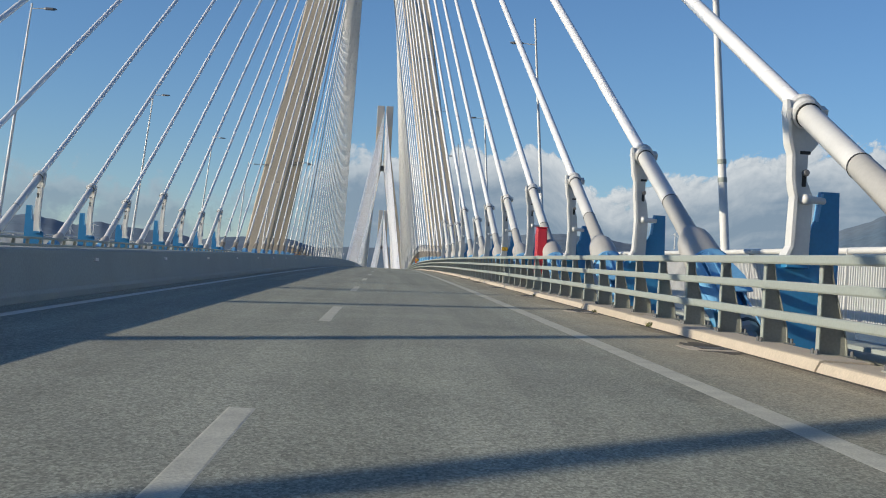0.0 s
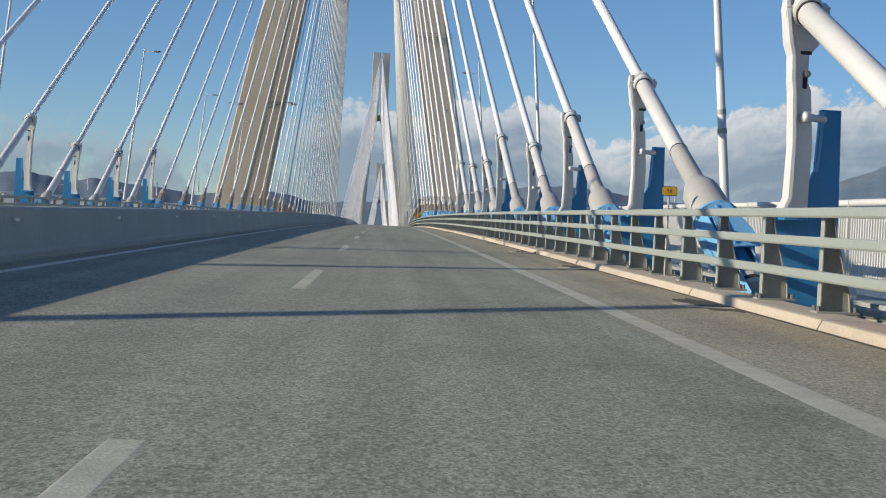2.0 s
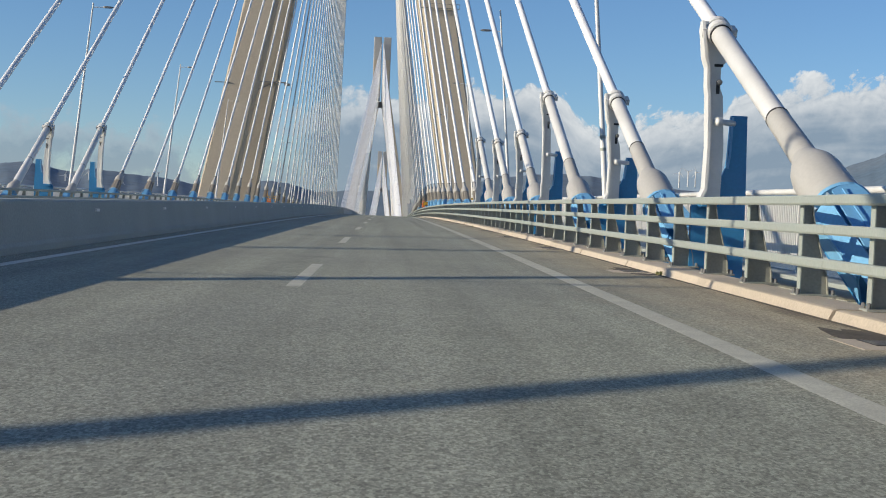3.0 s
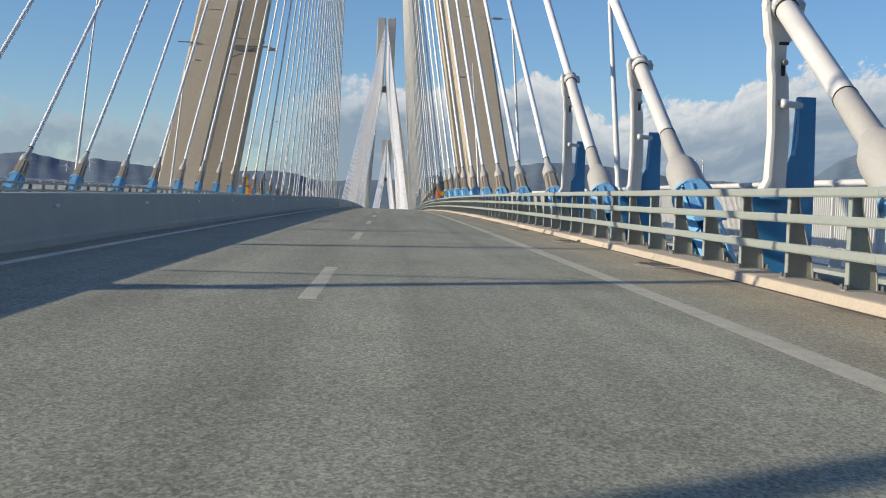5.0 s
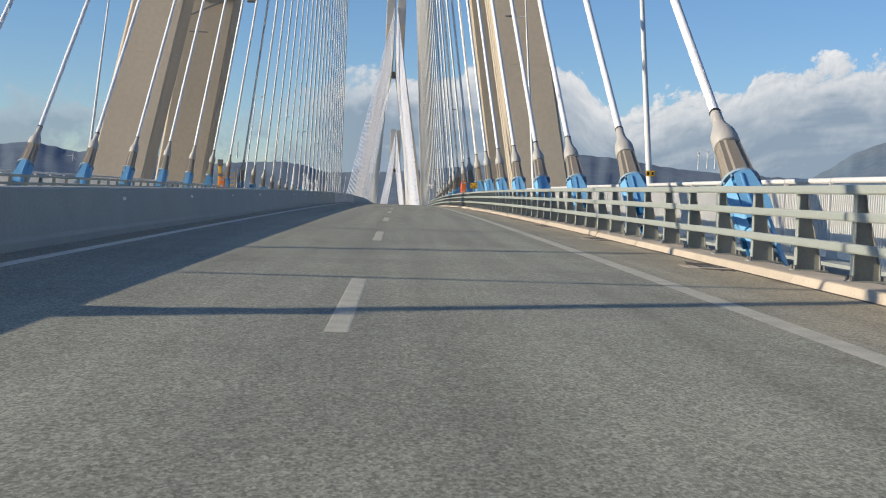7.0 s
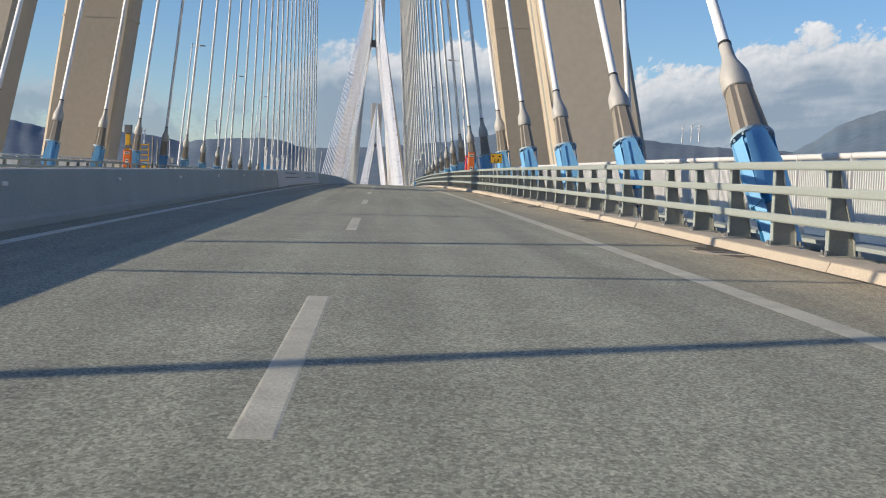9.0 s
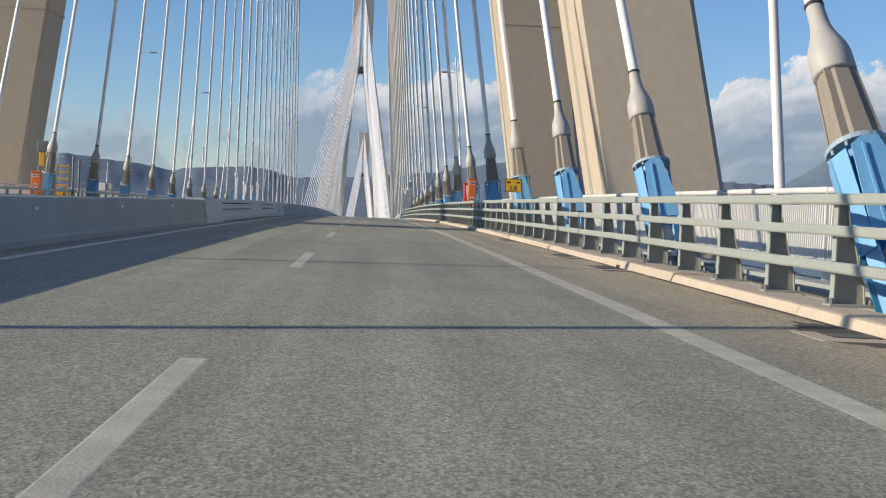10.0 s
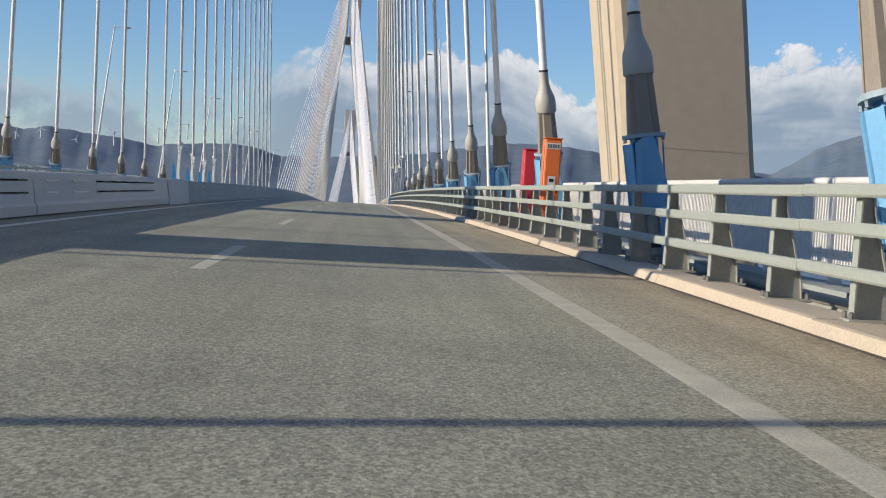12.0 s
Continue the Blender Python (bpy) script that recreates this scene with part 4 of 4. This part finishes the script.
def cloud_material():
    m = bpy.data.materials.new("cumulus")
    m.use_nodes = True
    t = m.node_tree
    n, link = t.nodes, t.links.new
    n.clear()
    out, mixs, em, tr_ = n.new("ShaderNodeOutputMaterial"), n.new("ShaderNodeMixShader"), n.new("ShaderNodeEmission"), n.new("ShaderNodeBsdfTransparent")
    uv = n.new("ShaderNodeUVMap")
    sep = n.new("ShaderNodeSeparateXYZ")
    link(uv.outputs[0], sep.inputs[0])

    def fbm(offset, scale, detail=9.0, rough=0.55):
        mp = n.new("ShaderNodeMapping")
        mp.inputs["Location"].default_value = offset
        link(uv.outputs[0], mp.inputs["Vector"])
        tex = n.new("ShaderNodeTexNoise")
        tex.inputs["Scale"].default_value, tex.inputs["Detail"].default_value, tex.inputs["Roughness"].default_value = scale, detail, rough
        link(mp.outputs[0], tex.inputs["Vector"])
        return tex.outputs[0]

    def math_(op, a, b=None, c=None, clamp=False):
        q = n.new("ShaderNodeMath")
        q.operation, q.use_clamp = op, clamp
        for i, v in enumerate((a, b, c)):
            if v is None:
                continue
            if isinstance(v, (int, float)):
                q.inputs[i].default_value = v
            else:
                link(v, q.inputs[i])
        return q.outputs[0]

    def ramp(v, lo, hi):
        q = n.new("ShaderNodeMapRange")
        q.interpolation_type = "SMOOTHSTEP"
        q.inputs[1].default_value, q.inputs[2].default_value = lo, hi
        link(v, q.inputs[0])
        return q.outputs[0]

    bend = n.new("ShaderNodeVectorMath")
    bend.operation = "MULTIPLY_ADD"
    warp = n.new("ShaderNodeTexNoise")
    link(uv.outputs[0], warp.inputs["Vector"])
    warp.inputs["Scale"].default_value, warp.inputs["Detail"].default_value = 0.8, 5
    link(warp.outputs["Color"], bend.inputs[0])
    bend.inputs[1].default_value = (1.1, 0.8, 0)
    link(uv.outputs[0], bend.inputs[2])

    def puffs(dx, dy):
        """Rounded heads of many sizes; 1 at a head's middle, 0 in the creases."""
        mp, vor = n.new("ShaderNodeMapping"), n.new("ShaderNodeTexVoronoi")
        mp.inputs["Location"].default_value, mp.inputs["Scale"].default_value = (dx, dy, 0), (0.85, 1.1, 1)
        link(bend.outputs[0], mp.inputs["Vector"])
        link(mp.outputs[0], vor.inputs["Vector"])
        vor.feature, vor.voronoi_dimensions, vor.normalize = "F1", "2D", True
        vor.inputs["Scale"].default_value, vor.inputs["Detail"].default_value = 0.75, 4.0
        vor.inputs["Roughness"].default_value, vor.inputs["Lacunarity"].default_value = 0.55, 2.3
        return math_("SUBTRACT", 1.0, vor.outputs["Distance"])

    body = fbm((0, 0, 0), 0.5, 8.0, 0.55)
    here, sunward = puffs(0, 0), puffs(-0.12, 0.16)
    wisps = fbm((7.3, 2.1, 0), 0.3, 6, 0.6)
    east = ramp(sep.outputs[0], -6.0, 1.0)
    # how deep below the ragged top a point lies, in degrees
    depth = math_("MULTIPLY_ADD", sep.outputs[1], -1.0, math_("ADD", math_("MULTIPLY", math_("SUBTRACT", body, 0.5), 3.4), math_("MULTIPLY", math_("SUBTRACT", here, 0.62), 2.2)))
    soft = math_("MULTIPLY_ADD", east, -0.75, 1.1)
    edge = math_("DIVIDE", depth, soft, clamp=True)
    edge = math_("MULTIPLY", edge, math_("MULTIPLY_ADD", edge, -1.0, 2.0))
    gaps = math_("MAXIMUM", ramp(wisps, 0.4, 0.56), ramp(sep.outputs[0], -5.0, -2.5))
    alpha = math_("MULTIPLY", math_("MULTIPLY", edge, gaps), math_("MULTIPLY_ADD", east, 0.26, 0.7))
    # modelling by the sun from the side, creases, and grey bellies in long bands
    shade = math_("MULTIPLY", math_("SUBTRACT", here, sunward), 0.9)
    shade = math_("ADD", shade, math_("MULTIPLY", math_("SUBTRACT", here, 0.62), 0.55))
    shade = math_("ADD", shade, math_("MULTIPLY", math_("SUBTRACT", body, 0.5), 0.8))
    bands = n.new("ShaderNodeTexNoise")
    bm_ = n.new("ShaderNodeMapping")
    bm_.inputs["Scale"].default_value = (0.14, 0.9, 1)
    link(uv.outputs[0], bm_.inputs["Vector"])
    link(bm_.outputs[0], bands.inputs["Vector"])
    bands.inputs["Scale"].default_value, bands.inputs["Detail"].default_value = 1.3, 7
    belly = ramp(depth, 0.4, 2.3)
    shade = math_("MULTIPLY", shade, math_("MULTIPLY", math_("MULTIPLY_ADD", belly, -0.75, 1.0), math_("MULTIPLY_ADD", east, 0.6, 0.4)))
    shade = math_("ADD", shade, math_("MULTIPLY", math_("SUBTRACT", bands.outputs[0], 0.5), math_("MULTIPLY_ADD", belly, 0.75, 0.15)))
    lum = math_("ADD", math_("MULTIPLY_ADD", belly, -0.55, math_("MULTIPLY_ADD", east, 0.38, 0.24)), shade, clamp=True)
    ramp_c = n.new("ShaderNodeValToRGB")
    ramp_c.color_ramp.elements[0].position, ramp_c.color_ramp.elements[0].color = 0.05, (0.215, 0.285, 0.37, 1)
    ramp_c.color_ramp.elements[1].position, ramp_c.color_ramp.elements[1].color = 0.95, (0.69, 0.71, 0.725, 1)
    link(lum, ramp_c.inputs[0])
    link(ramp_c.outputs[0], em.inputs[0])
    em.inputs[1].default_value = 0.93
    link(alpha, mixs.inputs[0])
    link(tr_.outputs[0], mixs.inputs[1])
    link(em.outputs[0], mixs.inputs[2])
    link(mixs.outputs[0], out.inputs[0])
    return m


bm = bmesh.new()
uvl = bm.loops.layers.uv.new("UVMap")
grid = []
for i in range(721):
    az = -180 + i * 0.5
    top_el = float(np.interp(az, CLOUD_AZ, CLOUD_EL))
    col = []
    for j in range(37):
        el = -1.0 + j * 0.85
        a_ = radians(az)
        col.append((bm.verts.new((4700 * math.sin(a_), 110 + 4700 * math.cos(a_), 4700 * math.tan(radians(el)))), (az, el - top_el)))
    grid.append(col)
for c0, c1 in zip(grid, grid[1:]):
    for j in range(36):
        q = (c0[j], c1[j], c1[j + 1], c0[j + 1])
        f = bm.faces.new([v for v, _ in q])
        for lp, (_, u) in zip(f.loops, q):
            lp[uvl].uv = u
clouds = part("cloud_backdrop", bm, cloud_material())
tagged(clouds, "white cumulus bank over hills, grey undersides, plus unseen added fill cloud", "clouds", kind="structure")

# ---- kerbs, guard rails and parapets, module by module ----
K0, K1 = -3, 34
MODULE0 = YA - PITCH * 23


def kerb_mesh(length):
    bm = bmesh.new()
    prof = [(0.0, -0.1), (0.65, -0.1), (0.65, 0.125), (0.11, 0.13), (0.07, 0.118), (0.02, 0.02)]
    prism(bm, prof, 0.012, length - 0.012)
    return bm


for sx in (1, -1):
    kerb = tagged(new("kerb"), "pale pinkish concrete kerb along the carriageway", "kerb", kind="structure")
    me = mesh_from(kerb_mesh(PITCH / 2), "kerb_stone", KERB)
    rnd = random.Random(5 + sx)
    for k in range(2 * K0, 2 * 60):
        y = MODULE0 + k * PITCH / 2 + 4.8
        ob = part("kerb_stone", me, KERB, kerb)
        g = grade(y + 3)
        if sx > 0:
            ob.matrix_basis = pose(10.1 + rnd.uniform(-0.02, 0.02), y, deck_z(y) + rnd.uniform(-0.025, 0.002), g, 0, rnd.uniform(-0.08, 0.08))
        else:
            ob.matrix_basis = pose(-10.1, y + PITCH / 2, deck_z(y + PITCH / 2) + fall(-10.1), 0, 0, 180) @ pose(0, 0, 0, -g, 0, 0)

for sx in (1, -1):
    part("gutter_joint", ribbon([(sx * u_, fall(sx * u_) + z_) for u_, z_ in ((10.03, -0.01), (10.1, -0.01), (10.1, 0.006), (10.05, 0.004))], Y0, 480, 6), SILT, road, "dark silted joint at the kerb foot")

# drain plates at the kerb foot
def drain(y, length):
    ob = thing("drain_grate", "shallow metal drain grate at the foot of the kerb", "drain", "drain grates", at=on_deck(9.72, y))
    part("frame", box(bmesh.new(), -0.3, 0.36, -length / 2, length / 2, -0.04, 0.0045), KERB, ob, "pale worn concrete surround")
    part("pit", box(bmesh.new(), -0.08, 0.33, -0.1, length / 2 - 0.06, -0.03, 0.009), DARK, ob, "dark pit with silt")
    rs = random.Random(int(y * 10))
    pts = []
    for i in range(28):
        q = 2 * math.pi * i / 28
        r = 1 + rs.uniform(-0.22, 0.22)
        pts.append((min(0.37, 0.16 + 0.34 * r * math.cos(q)), rs.uniform(-0.05, 0.05) + (1.5 if math.sin(q) > 0 else 0.9) * r * math.sin(q)))
    part("silt_stain", prism(bmesh.new(), pts, -0.01, 0.0035, "z"), SILT, ob, "dark ragged silt stain")
    for i in range(5):
        y0 = -0.06 + i * (length / 2 - 0.1) / 5
        part("bar", box(bmesh.new(), -0.07, 0.32, y0, y0 + 0.035, 0.0, 0.014), STEEL, ob)
    return ob


for k in range(0, 17):
    drain(18.2 + PITCH * k, 0.9)
for y in (215.5, 227.8):
    drain(y, 0.9)

# dry weeds rooted in the silt at the kerb foot
GRASS = material("dry_weed", (0.13, 0.14, 0.05), 0.8, vary=0.25, bump=0.0, dirt=(0.22, 0.19, 0.09))


def weed_tuft(x, y, blades, reach, seed):
    rs = random.Random(seed)
    ob = thing("weed_tuft", "small tuft of dry green weeds at the kerb foot", "weed", "weed tufts", at=on_deck(x, y))
    bm = bmesh.new()
    for i in range(blades):
        q, lean, h = rs.uniform(0, 2 * math.pi), rs.uniform(0.2, 0.9), reach * rs.uniform(0.5, 1.0)
        c = Vector((rs.uniform(-0.04, 0.04), rs.uniform(-0.12, 0.12), 0))
        d, g = Vector((math.cos(q), math.sin(q), 0)), Vector((-math.sin(q), math.cos(q), 0)) * 0.007
        p1, p2 = c + d * h * lean * 0.4 + Vector((0, 0, h * 0.6)), c + d * h * lean + Vector((0, 0, h * 0.85))
        v = [bm.verts.new(p) for p in (c - g, c + g, p1 + g, p1 - g, p2)]
        bm.faces.new(v[:4])
        bm.faces.new((v[3], v[2], v[4]))
    tagged(part("blades", bm, GRASS, ob), kind="stuff")
    return ob


for i, (y, n_b, h) in enumerate(((24.2, 34, 0.13), (30.6, 20, 0.08), (43.2, 26, 0.09), (77.5, 24, 0.09), (126.4, 22, 0.08), (211.0, 24, 0.08))):
    weed_tuft(10.1, y, n_b, h, 40 + i)

# guard rail module: three rails on five posts
rail = thing("guard_rail", "grey-green galvanised guard rail of three bars on tapered posts", "guard rail", "guard rails", at=on_deck(10.5, MODULE0))
for z, h in ((1.2, 0.055), (0.88, 0.055), (0.51, 0.055)):
    bm = bmesh.new()
    prof = [(-0.1, z - h), (-0.02, z - h), (0.0, z - h + 0.02), (0.0, z + h - 0.02), (-0.02, z + h), (-0.1, z + h), (-0.115, z + h - 0.02), (-0.115, z - h + 0.02)]
    prism(bm, prof, 0.004, PITCH - 0.004)
    part("rail_bar", bm, RAIL, rail)
for i in range(5):
    y = PITCH / 10 + i * PITCH / 5
    bm = bmesh.new()
    prism(bm, [(0.012, 0.13), (0.34, 0.13), (0.32, 0.3), (0.13, 1.0), (0.1, 1.24), (0.012, 1.24)], y - 0.01, y + 0.01)
    loft(bm, [[(x0, y - 0.05, z), (x0 + 0.012, y - 0.05, z), (x0 + 0.012, y + 0.05, z), (x0, y + 0.05, z)] for x0, z in ((0.33, 0.13), (0.315, 0.3), (0.125, 1.0), (0.095, 1.24))])
    post = part("post", bm, POST, rail)
    part("front_flange", box(bmesh.new(), -0.004, 0.011, y - 0.065, y + 0.065, 0.13, 1.25), RAIL, post, "pale galvanised front flange")
    part("base_plate", box(bmesh.new(), -0.06, 0.42, y - 0.12, y + 0.12, 0.1, 0.128, 0.004), POST, post)
    bm = bmesh.new()
    for bx_ in (-0.03, 0.38):
        for by in (-0.08, 0.08):
            lathe(bm, (bx_, y + by, 0.127), (0, 0, 1), [(0, 0.022), (0.05, 0.022), (0.06, 0.012)], 6)
    tagged(part("bolt_set", bm, STEEL, post, "dark anchor bolts"), kind="stuff")

# parapet module: four panels of upright bars under a top tube
fence = thing("parapet_fence", "white painted steel parapet fence with upright bars", "fence", "parapet fences", at=on_deck(12.8, MODULE0))
for i in range(4):
    a, b = i * PITCH / 4, (i + 1) * PITCH / 4
    part("top_tube", lathe(bmesh.new(), (0, a + 0.02, 1.46), (0, 1, 0), [(0, 0.05), (0.02, 0.055), (b - a - 0.06, 0.055), (b - a - 0.04, 0.05)], 10), WHITE, fence, smooth=True)
    part("upper_rail", box(bmesh.new(), -0.025, 0.025, a + 0.1, b - 0.06, 1.26, 1.3), WHITE, fence)
    part("lower_rail", box(bmesh.new(), -0.025, 0.025, a + 0.1, b - 0.06, 0.29, 0.33), WHITE, fence)
    bm = bmesh.new()
    prism(bm, [(-0.05, 0.05), (0.16, 0.05), (0.05, 1.0), (0.05, 1.43), (-0.05, 1.43)], a - 0.015, a + 0.015)
    part("fence_post", bm, WHITE, fence)
    bm = bmesh.new()
    for j in range(26):
        y = a + 0.14 + j * (b - a - 0.24) / 25
        box(bm, -0.018, 0.018, y - 0.022, y + 0.022, 0.32, 1.27)
    tagged(part("bar_infill", bm, WHITE, fence), kind="stuff")

for k in range(K0, K1):
    y = MODULE0 + PITCH * k
    if k:
        copy_thing(rail, on_deck(10.5, y))
        copy_thing(fence, on_deck(12.8, y))
    yb = y + PITCH
    turn = pose(0, 0, 0, 0, 0, 180)
    copy_thing(rail, on_deck(-10.5, yb) @ turn)
    copy_thing(fence, on_deck(-12.8, yb) @ turn)
